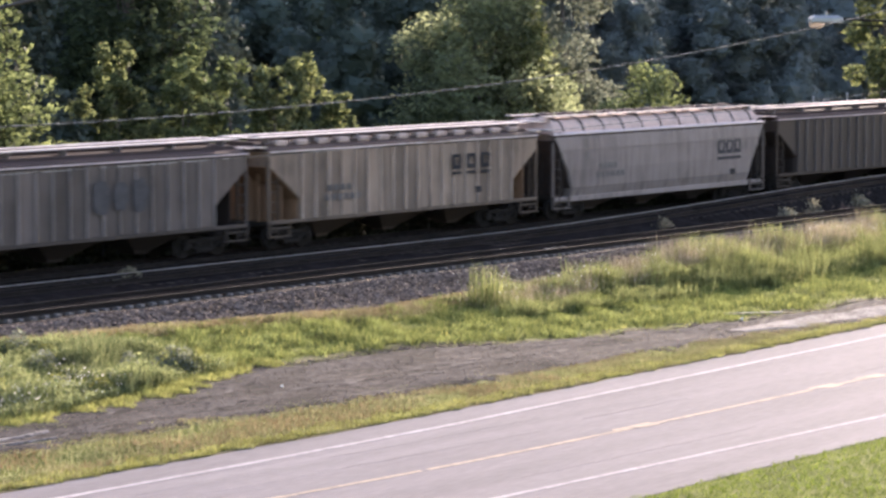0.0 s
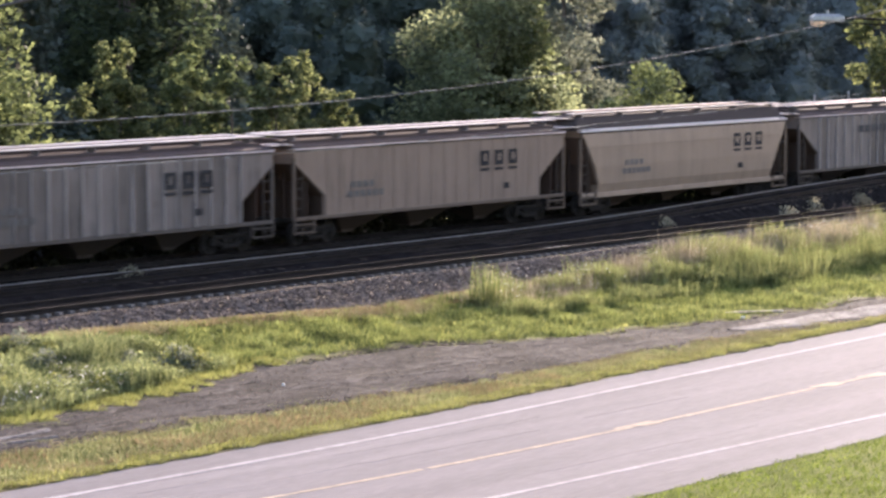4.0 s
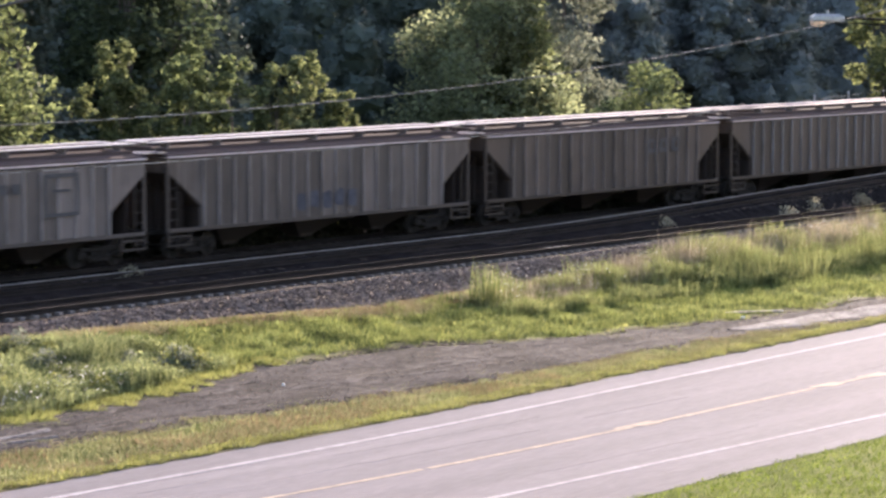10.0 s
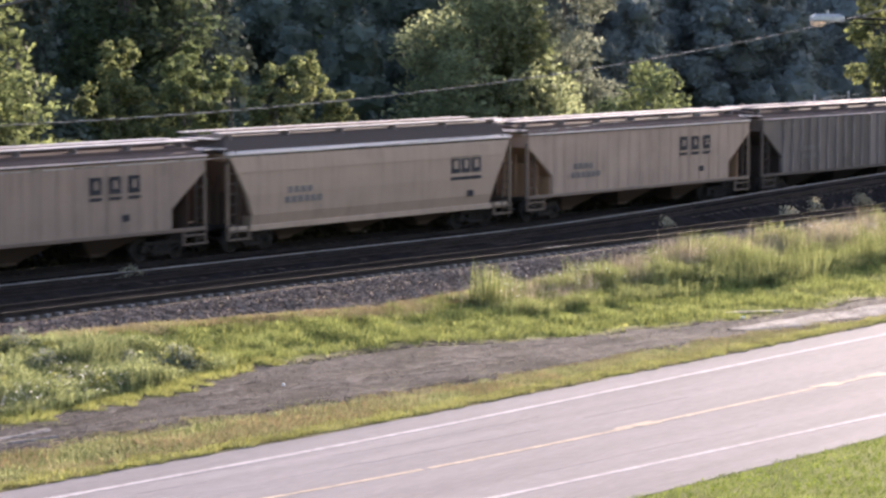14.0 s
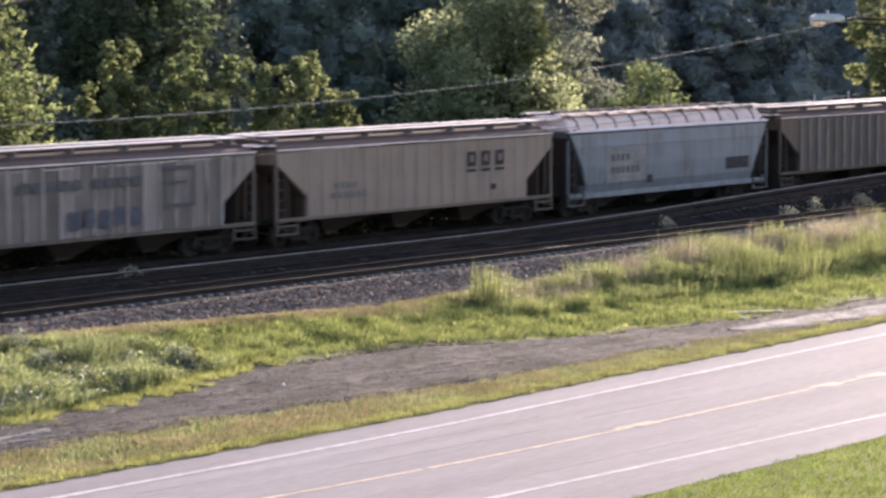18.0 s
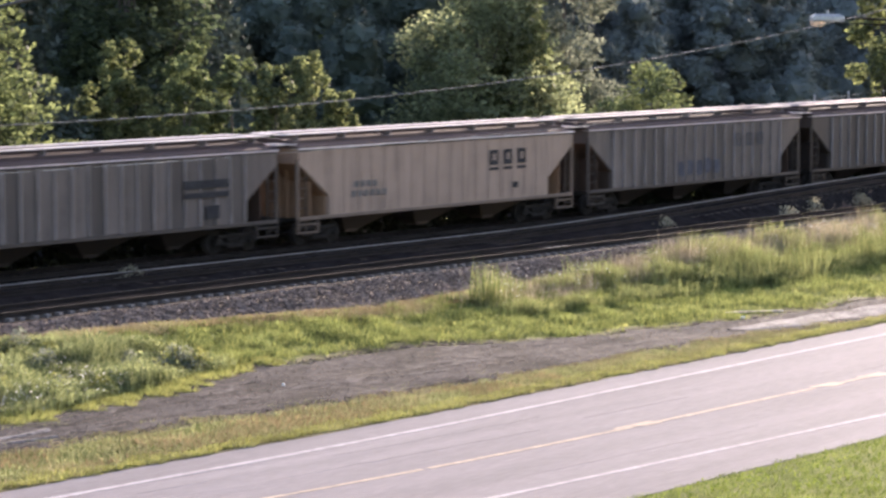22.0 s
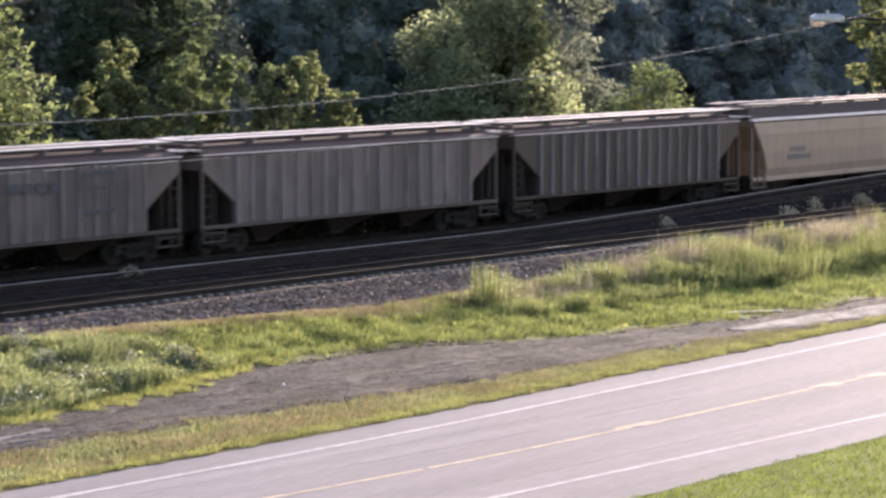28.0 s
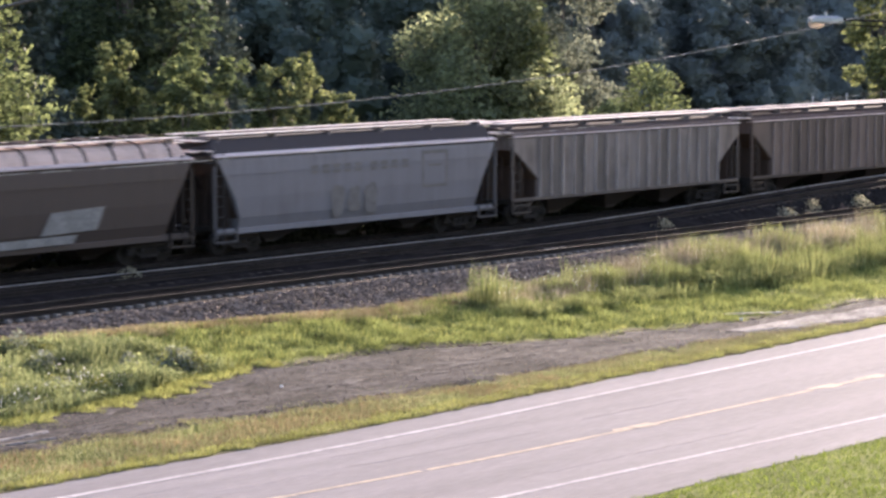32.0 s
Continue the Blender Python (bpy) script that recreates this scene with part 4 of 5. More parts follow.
for k, (w, mid, marks, kind, long) in enumerate(wagons):
    h, y = long / 2, side(kind)
    yr = y - (0.075 if kind == "ribbed" else 0.016 if kind == "plain" else 0.0)
    if "letters" in marks:
        lettering(w, h - 3.5 if "endmost" in marks else h - 5.1 if kind != "round" else h - 4.0, 2.95, yr, M_LETTER, True, 1.12 if "endmost" in marks else 1.0)
        stencil_row(w, -h + 4.4, 2.3, 4, M_GHOST, yr)
        stencil_row(w, -h + 4.6, 1.93, 6, M_GHOST, yr)
        stencil(w, h - 4.6, 1.75, 0.35, 0.25, M_LETTER, yr)
    if "faded" in marks:
        lettering(w, h - 5.1, 2.95, yr, M_FADED, False)
    if "emblem" in marks:
        emblem(w, h - 3.6, 2.75, yr, M_LETTER if kind == "round" else M_DULL)
        stencil_row(w, -h + 4.4, 2.3, 4, M_GHOST, yr)
        stencil_row(w, -h + 4.6, 1.93, 6, M_GHOST, yr)
        stencil(w, h - 3.3, 1.55, 0.4, 0.26, M_LETTER, yr)
    if "frame" in marks:
        frame_mark(w, h - 4.6, 2.75, yr, M_GHOST if kind == "round" else M_FADED)
        for j in range(9):
            stencil(w, -2.9 + j * 0.62 + 0.3 * (j > 4), 3.05, 0.42, 0.36, M_GHOST if kind == "round" else M_FADED, yr)
    if "dark" in marks:
        for j in range(3):
            scrawl(w, (1.0 if kind == "ribbed" else -1.6) + j * 0.95, 2.6 if kind == "ribbed" else 1.8, 0.8, 1.25 - 0.2 * (j % 2), yr, M_FADED if kind == "ribbed" else M_GHOST, k * 7 + j, "faint dark sprayed graffiti")
    if "blue" in marks:
        for j in range(5):
            scrawl(w, -2.6 + (k % 4) + j * 0.72, 1.8 + 0.06 * (j % 2), 0.56, 0.72, yr, M_SPRAY, k * 9 + j, "faded blue sprayed graffiti")
    if "scrawl" in marks:
        smear(w, -0.6, 1.75, 3.9, 1.15, yr, M_SPRAYD, k * 5, "dark sprayed graffiti")
    if "bars" in marks:
        stencil(w, h - 4.4, 2.75, 2.3, 0.3, M_LETTER, yr)
        stencil(w, h - 4.4, 2.35, 2.3, 0.2, M_LETTER, yr)
        stencil(w, h - 4.1, 1.7, 0.7, 0.5, M_LETTER, yr)
    if "panel" in marks:
        part("painted_patch", box(bmesh.new(), -h + 3.2, -h + 6.2, yr - 0.008, yr + 0.02, 1.45, 3.0), M_PATCH, w, "white painted panel")
        for z, a in ((2.55, 1.7), (2.0, 2.2)):
            for j in range(4 if z > 2.2 else 6):
                stencil(w, -h + 3.7 + j * 0.37, z, 0.24, 0.3, M_FADED, yr - 0.009)
        stencil(w, h - 3.2, 1.9, 1.9, 0.55, M_LETTER, yr)
        stencil(w, -h + 6.5, 1.5, 0.35, 0.35, M_LETTER, yr)
    if "patch" in marks:
        blotch(w, [(-5.9, 1.05), (3.8, 1.08), (4.3, 1.45), (3.9, 1.95), (1.9, 2.2), (0.2, 2.12), (-1.5, 2.16), (-3.4, 1.98), (-5.6, 2.05), (-6.3, 1.6)], yr, M_PATCH, "pale repainted lower panel", "painted_patch")
        blotch(w, [(-h + 3.3, 2.3), (-h + 3.8, 2.3), (-h + 3.7, 2.85), (-h + 3.4, 2.8)], yr, M_PATCH, "pale repainted spot", "painted_patch")
        stencil(w, -1.2, 1.5, 0.4, 0.4, M_LETTER, yr - 0.012)
    if "white" in marks:
        blotch(w, [(0.4, 1.42), (3.0, 1.5), (3.4, 2.3), (0.9, 2.2)], yr, M_PATCH, "pale repainted patch", "painted_patch")
        blotch(w, [(-2.6, 1.05), (1.9, 1.08), (2.1, 1.38), (-1.8, 1.34)], yr, M_PATCH, "pale repainted patch", "painted_patch")
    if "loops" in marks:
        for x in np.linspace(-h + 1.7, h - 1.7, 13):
            # the lids' pinkish tone carries the sunlight on them
            ob = part("hatch_lid", box(bmesh.new(), -0.32, 0.32, -1.20, -0.72, 3.96, 4.20, 0.06), M_ROOF, w, "hatch lid with sunlight put into its pale colour", pose(float(x), 0, 0))
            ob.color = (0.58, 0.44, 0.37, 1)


# ---- trees and bushes ----
def leaf_quads(pts, size, seed, flat=0.0):
    r = np.random.RandomState(seed)
    n = len(pts)
    a = r.normal(size=(n, 3))
    a[:, 2] *= 0.6
    a /= np.linalg.norm(a, axis=1)[:, None]
    b = np.cross(a, r.normal(size=(n, 3)))
    b /= np.linalg.norm(b, axis=1)[:, None] + 1e-9
    s = size * r.uniform(0.55, 1.35, (n, 1))
    a, b = a * s, b * s * 0.55
    return np.stack([pts - a, pts - b * 0.9 + a * 0.1, pts + a, pts + b * 0.9 + a * 0.1], 1)


def crown_points(clumps, n, seed):
    """Points in the outer shell of a heap of uneven clumps."""
    r = np.random.RandomState(seed)
    c = np.array(clumps, float)
    wt = c[:, 3] ** 2
    k = r.choice(len(c), n, p=wt / wt.sum())
    d = r.normal(size=(n, 3))
    d /= np.linalg.norm(d, axis=1)[:, None]
    bump = 1 + 0.22 * np.sin(d[:, 0] * 5 + k) * np.sin(d[:, 1] * 6 + 2 * k) + 0.18 * np.sin(d[:, 2] * 9 + k * 1.7)
    rad = c[k, 3] * bump * (0.45 + 0.6 * r.uniform(0, 1, n) ** 0.45)
    return c[k, :3] + d * rad[:, None] * np.array([1, 1, 0.92])


def heap(width, low, high, n, seed, small=0.45):
    """Clump centres for a crown: wide below the middle, ragged at the top."""
    r = random.Random(seed)
    out = []
    for k in range(n):
        f = (k + r.random()) / n
        a = r.uniform(0, 6.28)
        rr = width * r.uniform(small * 0.55, small) * (1.1 - 0.55 * f)
        reach = (width - rr * 0.6) * (1 - 0.72 * max(0.0, f - 0.35) ** 2 / 0.42) * math.sqrt(r.uniform(0.15, 1.0))
        out.append((math.cos(a) * reach, math.sin(a) * reach, low + (high - low - rr) * f, rr))
    r.shuffle(out)
    return out


SWAYING = []


def tree(name, label, category, x, y, height, width, low, n_clumps, n_leaves, leaf, material, seed, trunk=0.14, sway=0.0, small=0.45):
    z = float(ground_z(x, y))
    t = thing(name, label, category, m=pose(x, y, z - 0.05))
    clumps = heap(width, low, height, n_clumps, seed, small)
    bm = bmesh.new()
    lean = random.Random(seed).uniform(-0.3, 0.3)
    top = (lean, 0, height * 0.72)
    rod(bm, (0, 0, 0), (lean * 0.4, 0, height * 0.35), trunk, trunk * 0.75, 8)
    rod(bm, (lean * 0.4, 0, height * 0.35), top, trunk * 0.75, trunk * 0.25, 8)
    part("trunk", bm, M_BARK, t)
    for cx, cy, cz, cr in clumps[:12]:
        s = min(0.9, max(0.25, cz / height - 0.25))
        part("limb", rod(bmesh.new(), (lean * s, 0, height * 0.72 * s), (cx, cy, cz), trunk * 0.32, trunk * 0.08, 5), M_BARK, t)
    crown = part("crown", quads("crown", leaf_quads(crown_points(clumps, n_leaves, seed), leaf, seed + 1), material), None, t)
    if sway:
        SWAYING.append((crown, sway, seed))
    return t


tree("deciduous_tree", "broad sunlit green tree behind the railway", "tree", 62.9, 77.5, 14.5, 4.5, 1.5, 60, 24000, 0.16, M_LEAF_WARM, 101, 0.2, 0.5)
for x, y, hgt, wd, seed, m in ((73.5, 79.5, 7.4, 1.5, 110, M_LEAF), (74.3, 80.5, 8.6, 2.1, 111, M_LEAF), (76.9, 79, 7.9, 2.2, 112, M_LEAF_WARM), (78.8, 80.8, 8.5, 2.0, 116, M_LEAF_WARM), (80.6, 79.6, 7.9, 2.2, 113, M_LEAF_WARM), (82.8, 79.2, 7.4, 2.0, 114, M_LEAF), (85.4, 80.0, 8.0, 2.1, 115, M_LEAF), (87.2, 79.4, 6.2, 1.7, 117, M_LEAF)):
    tree("tall_bush", "bushy green sapling behind the train, swaying in the wind", "bush", x, y, hgt, wd, 0.6, 66, 9500, 0.125, m, seed, 0.09, 1.6, 0.27)
tree("deciduous_tree", "large rounded green tree behind the railway, leaves paled for haze", "tree", 117.4, 96, 11.9, 5.8, 1.2, 64, 30000, 0.18, M_LEAF_HAZED, 121, 0.26, 0.6)
tree("deciduous_tree", "dense green tree beside a larger one", "tree", 120.2, 95, 10.9, 3.1, 1.8, 32, 8500, 0.17, M_LEAF, 122, 0.18, 0.8)
tree("deciduous_tree", "greyish pale-leaved tree behind the railway", "tree", 128.3, 98, 15.7, 3.9, 1.5, 40, 17000, 0.18, M_LEAF_PALE, 123, 0.2, 0.5)
tree("tall_bush", "small rounded green bush behind the train", "bush", 109.4, 78, 7.2, 2.7, 0.6, 60, 10500, 0.12, M_LEAF_WARM, 131, 0.08, 1.6)
tree("tall_bush", "low green bush behind the train", "bush", 104.6, 77.6, 5.4, 1.5, 0.8, 26, 4000, 0.12, M_LEAF_WARM, 132, 0.07, 1.2)
tree("deciduous_tree", "light green tree on the wood's edge", "tree", 129.2, 76, 12.6, 2.1, 4.8, 26, 6000, 0.16, M_LEAF, 141, 0.2, 0.5)
tree("deciduous_tree", "tall green tree at the wood's edge", "tree", 90.5, 97, 16.0, 4.4, 3.0, 40, 15000, 0.22, M_LEAF_DEEP, 151, 0.3, 0.4)
tree("deciduous_tree", "tall dark green tree at the wood's edge", "tree", 97.0, 100, 15.5, 4.4, 4.0, 36, 12000, 0.22, M_WOODS, 152, 0.3, 0.4)
tree("deciduous_tree", "tall green tree at the wood's edge", "tree", 81.5, 96, 15.0, 4.2, 3.0, 34, 11000, 0.22, M_WOODS, 153, 0.3, 0.4)

# the dark woods that close the view
wr = np.random.RandomState(9)
near_woods, hillside, masses = [], [], ([], [])
for row, (y0, n) in enumerate(((108, 28), (115, 28), (124, 28), (136, 24))):
    for k in range(n):
        x = 70 + (k + wr.uniform(0, 1)) * (60 + (y0 - 60) * 1.75) / n
        y = y0 + wr.uniform(-3, 3)
        hgt, wd = wr.uniform(11, 15), wr.uniform(3.2, 5.2)
        c = np.array(heap(wd, 0.5, hgt, 16, row * 100 + k))
        c[:, 0] += x
        c[:, 1] += y
        c[:, 2] += float(ground_z(x, y)) - 0.5
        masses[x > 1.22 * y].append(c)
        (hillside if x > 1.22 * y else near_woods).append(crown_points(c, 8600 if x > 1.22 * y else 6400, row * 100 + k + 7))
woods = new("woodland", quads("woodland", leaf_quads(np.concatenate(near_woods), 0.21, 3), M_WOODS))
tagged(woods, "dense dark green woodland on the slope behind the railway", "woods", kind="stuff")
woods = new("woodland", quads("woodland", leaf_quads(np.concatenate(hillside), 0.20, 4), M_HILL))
tagged(woods, "woodland on the far hillside, haze put into its grey-green leaves", "woods", kind="stuff")


def foliage_mass(clumps, material, label, full):
    """The shaded inside of the crowns: an uneven lump in each clump."""
    bm = bmesh.new()
    bmesh.ops.create_icosphere(bm, subdivisions=2, radius=1.0)
    co = np.array([v.co[:] for v in bm.verts])
    tri = np.array([[v.index for v in f.verts] for f in bm.faces])
    bm.free()
    c = np.concatenate(clumps)
    wob = 1 + 0.2 * np.sin(co[None, :, 0] * 5 + np.arange(len(c))[:, None]) * np.sin(co[None, :, 2] * 6 + np.arange(len(c))[:, None] * 1.7)
    wob = wob + np.random.RandomState(len(c)).normal(size=wob.shape) * 0.10
    v = c[:, None, :3] + co[None] * (c[:, 3] * full)[:, None, None] * wob[..., None]
    f = tri[None] + len(co) * np.arange(len(c))[:, None, None]
    me = bpy.data.meshes.new("foliage_mass")
    me.from_pydata(v.reshape(-1, 3).tolist(), [], f.reshape(-1, 3).tolist())
    me.materials.append(material)
    tagged(new("foliage_mass", me), label, "woods", kind="stuff")


foliage_mass(masses[0], M_WOODS, "shaded dark green inside of the woodland", 0.84)
foliage_mass(masses[1], M_HILL, "inside of the hillside woods, grey-green with painted haze", 0.86)


# an unseen ridge, added to keep the low sun off the woods
def ridge_z(x, y):
    s = y - 0.287 * x
    top = np.interp(s, [42, 46, 50, 58, 64, 68, 71, 80, 100, 150, 300, 360], [-2, 9, 23, 27, 30, 30, 42, 50, 58, 62, 60, -2])
    side_up = step(216, 244, x) * (1 - step(330, 460, x))
    return np.where(top > 0, top * side_up, top) - 2 + 1.5 * lumps(x, y, 9, 33) * side_up


ridge = new("wooded_ridge", grid_mesh("wooded_ridge", np.arange(212, 470, 6.0), np.arange(90, 460, 2.5), ridge_z, M_WOODS))
tagged(ridge, "unseen wooded ridge added to shade the woods behind the railway", "hill", kind="structure")
rr = np.random.RandomState(19)
x, y = rr.uniform(236, 330, 700), rr.uniform(104, 300, 700)
foliage_mass([np.stack([x, y, ridge_z(x, y) + 1.0, rr.uniform(2.0, 4.5, 700)], -1)], M_WOODS, "tree crowns on the unseen shading ridge", 0.8)
# added brush: blocks low sun under the train, with shade in its colour
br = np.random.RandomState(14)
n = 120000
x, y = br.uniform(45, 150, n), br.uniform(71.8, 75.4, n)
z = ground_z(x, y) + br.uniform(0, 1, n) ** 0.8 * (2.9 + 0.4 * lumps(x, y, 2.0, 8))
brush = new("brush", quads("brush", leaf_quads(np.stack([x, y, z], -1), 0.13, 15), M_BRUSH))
tagged(brush, "near-black brush added to keep sun from under the train", "brush", kind="stuff")


# ---- grass and weeds ----
def blades(name, x, y, hgt, wid, material, seed, label, lean=0.35, category="grass"):
    r = np.random.RandomState(seed)
    n = len(x)
    z = ground_z(x, y) - 0.01
    a = r.uniform(0, 6.28, n)
    h = hgt * r.uniform(0.45, 1.25, n)
    tilt = r.uniform(0, lean, n) * h
    b = r.uniform(0, 6.28, n)
    w = np.stack([np.cos(a), np.sin(a), 0 * a], -1) * (wid * r.uniform(0.5, 1.4, n))[:, None]
    base = np.stack([x, y, z], -1)
    top = base + np.stack([np.cos(b) * tilt, np.sin(b) * tilt, h], -1)
    v = np.stack([base - w, base + w, top + w * 0.25, top - w * 0.25], 1)
    return tagged(new(name, quads(name, v, material)), label, category, kind="stuff")


def scatter(n, x0, x1, lo, hi, seed, tuft=0.0):
    r = np.random.RandomState(seed)
    x = r.uniform(x0, x1, n)
    y = lo(x) + (hi(x) - lo(x)) * r.uniform(0, 1, n)
    if tuft:
        ok = lumps(x, y, tuft, seed) + r.normal(size=n) * 0.35 > 0
        x, y = x[ok], y[ok]
    return x, y


x, y = scatter(110000, 36, 66, lambda x: 20 + 0 * x, lambda x: 31.25 + 0.1 * lumps(x, x * 0, 0.5, 9), 201)
blades("lawn_grass", x, y, 0.07, 0.010, M_MOWN, 202, "short bright green lawn along the road", 0.8)
x, y = scatter(70000, 32, 92, lambda x: line_far(x) + 1.42 + 0.12 * lumps(x, x * 0, 0.4, 8), lambda x: dirt_lo(x) + 0.15, 203)
ok = (dirt_lo(x) - y) / 0.5 + 0.5 * lumps(x, y, 0.5, 29) > np.random.RandomState(4).uniform(0, 0.8, len(x))
x, y = x[ok], y[ok]
blades("verge_grass", x, y, 0.10, 0.012, M_VERGE, 204, "short yellow-green verge between road and dirt track", 0.8)
x, y = scatter(52000, 32, 92, lambda x: line_far(x) + 1.3, lambda x: dirt_lo(x) + 0.25, 205, 1.2)
blades("verge_straw", x, y, 0.11, 0.010, M_STRAW, 206, "dry straw in the verge", 0.8)
x, y = scatter(30000, 32, 92, lambda x: line_far(x) + 1.42 + 0.1 * lumps(x, x * 0, 0.4, 8), lambda x: line_far(x) + 2.15 + 0.25 * lumps(x, x * 0, 0.7, 28), 233)
blades("verge_grass", x, y, 0.11, 0.012, M_LIME, 234, "bright lime-green grass along the road's edge", 0.8)
x, y = scatter(34000, 36, 53, lambda x: dirt_hi(x) - 0.5, lambda x: dirt_hi(x) + 1.0 + 0.3 * lumps(x, x * 0, 0.8, 38), 235)
ok = (y - dirt_hi(x)) / 0.9 + 0.5 * lumps(x, y, 0.5, 39) > np.random.RandomState(6).uniform(-0.5, 0.7, len(x))
x, y = x[ok], y[ok]
blades("verge_grass", x, y, 0.13, 0.013, M_LIME, 236, "bright lime-green grass between the weeds and the dirt track", 0.8)
x, y = scatter(14000, 32, 56, lambda x: line_far(x) + 2.1, lambda x: dirt_lo(x) - 0.4, 237, 1.3)
blades("verge_straw", x, y, 0.12, 0.012, M_RUSSET, 238, "dry brownish grass in the verge", 0.8)
x, y = scatter(24000, 44, 68, lambda x: grass_top(x) - 0.7, lambda x: grass_top(x) + 0.55 + 0.2 * lumps(x, x * 0, 0.8, 48), 239)
blades("dry_grass", x, y, 0.13, 0.013, M_RUSSET, 240, "short russet grass along the ballast", 0.8)
x, y = scatter(185000, 36, 130, lambda x: dirt_hi(x) - 0.15, grass_top, 207)
ok = (y - dirt_hi(x)) / 1.1 + 0.5 * lumps(x, y, 0.5, 19) + 0.25 * lumps(x, y, 1.7, 20) > np.random.RandomState(3).uniform(0, 0.8, len(x))
x, y = x[ok], y[ok]
blades("meadow_grass", x, y, 0.15 + 0.09 * np.clip(lumps(x, y, 0.9, 4), -1, 1.5), 0.014, M_GRASS, 208, "yellow-green grass below the railway", 0.9)
# shadow patches of the meadow, painted as darker blades
x, y = scatter(60000, 38, 130, lambda x: dirt_hi(x) + 0.3, lambda x: grass_top(x) - 0.3, 251)
ok = lumps(x, y * 2.2, 0.8, 52) + 0.6 * lumps(x, y * 2.0, 0.3, 53) > 0.75
blades("meadow_grass", x[ok], y[ok], 0.19, 0.016, M_SHADE_GRASS, 252, "dark patches in the grass, shadow put into the blade colour", 0.9)
# yellower blades that paint in the meadow's highlights
x, y = scatter(50000, 38, 130, lambda x: dirt_hi(x) + 0.1, lambda x: grass_top(x) - 0.5, 253)
ok = lumps(x, y * 2.0, 0.7, 54) + 0.6 * lumps(x, y * 2.0, 0.35, 55) > 0.9
blades("meadow_grass", x[ok], y[ok], 0.17, 0.015, M_LIME, 254, "yellower patches in the grass below the railway", 0.9)
x, y = scatter(40000, 40, 90, lambda x: grass_top(x) - 1.5, lambda x: grass_top(x) + 0.35, 209, 1.0)
blades("dry_grass", x, y, 0.20, 0.012, M_STRAW, 210, "dry brownish grass along the ballast", 0.7)
x, y = scatter(44000, 36, 92, lambda x: dirt_lo(x) - 0.1, lambda x: dirt_hi(x) + 0.1, 231, 0.8)
edge = np.minimum(y - dirt_lo(x), dirt_hi(x) - y) < 0.6 + 0.5 * lumps(x, y, 0.6, 3)
blades("track_grass", x[edge], y[edge], 0.09, 0.012, M_VERGE, 232, "thin tufts of grass on the edges of the dirt track", 0.9)


def tall(x, y, seed, base):
    return base * (0.6 + 0.45 * np.clip(lumps(x, y, 1.1, seed) + 0.4, 0, 1.5))


def leafy(name, x, y, hgt, leaf, material, seed, label):
    """Bushy weeds: loose leaves spread up each stem."""
    r = np.random.RandomState(seed)
    p = np.stack([x, y, ground_z(x, y) + hgt * r.uniform(0.05, 1, len(x)) ** 0.7], -1)
    return tagged(new(name, quads(name, leaf_quads(p, leaf, seed), material)), label, "weeds", kind="stuff")


left_lo, left_hi = (lambda x: 49.0 + 0.25 * np.clip(x - 44, 0, 9)), (lambda x: grass_top(x) - 0.8)
x, y = scatter(60000, 34, 51.5, left_lo, left_hi, 211, 2.2)
blades("tall_weeds", x, y, tall(x, y, 5, 0.52), 0.012, M_WEED_SOFT, 212, "tall weeds and long grass", 0.6, "weeds")
x, y = scatter(80000, 34, 51.0, left_lo, left_hi, 241, 1.6)
leafy("leafy_weeds", x, y, tall(x, y, 5, 0.48), 0.042, M_WEED_SOFT, 242, "bushy light green weeds")
x, y = scatter(5200, 34, 46.5, left_lo, left_hi, 243, 1.2)
leafy("weed_flowers", x, y, 0.66 + 0 * x, 0.030, M_FLOWER, 244, "small whitish flowers on the weeds")
right_lo, right_hi = (lambda x: 51.6 - 0.9 * step(72, 84, x) - 2.2 * step(90, 120, x)), grass_top
x, y = scatter(120000, 65.5, 132, right_lo, right_hi, 213, 2.0)
blades("tall_weeds", x, y, tall(x, y, 6, 0.85) * (0.5 + 0.5 * step(67, 78, x)), 0.012, M_WEED, 214, "tall weeds and seeding grass below the railway", 0.55, "weeds")
x, y = scatter(60000, 66, 132, right_lo, lambda x: grass_top(x) - 0.3, 245, 1.3)
leafy("leafy_weeds", x, y, tall(x, y, 6, 0.6) * (0.5 + 0.5 * step(67, 78, x)), 0.04, M_WEED, 246, "bushy green weeds below the railway")
x, y = scatter(46000, 66, 132, lambda x: grass_top(x) - 2.6, grass_top, 215, 1.4)
blades("seeding_grass", x, y, tall(x, y, 7, 0.95) * (0.5 + 0.5 * step(66, 78, x)), 0.010, M_SEED, 216, "pale seeding grass among the weeds", 0.5, "weeds")
x, y = scatter(2600, 66, 125, lambda x: grass_top(x) - 3.0, grass_top, 247, 0.8)
leafy("weed_flowers", x, y, 0.95 + 0 * x, 0.035, M_FLOWER, 248, "pale flower heads among the weeds")
cr = np.random.RandomState(77)
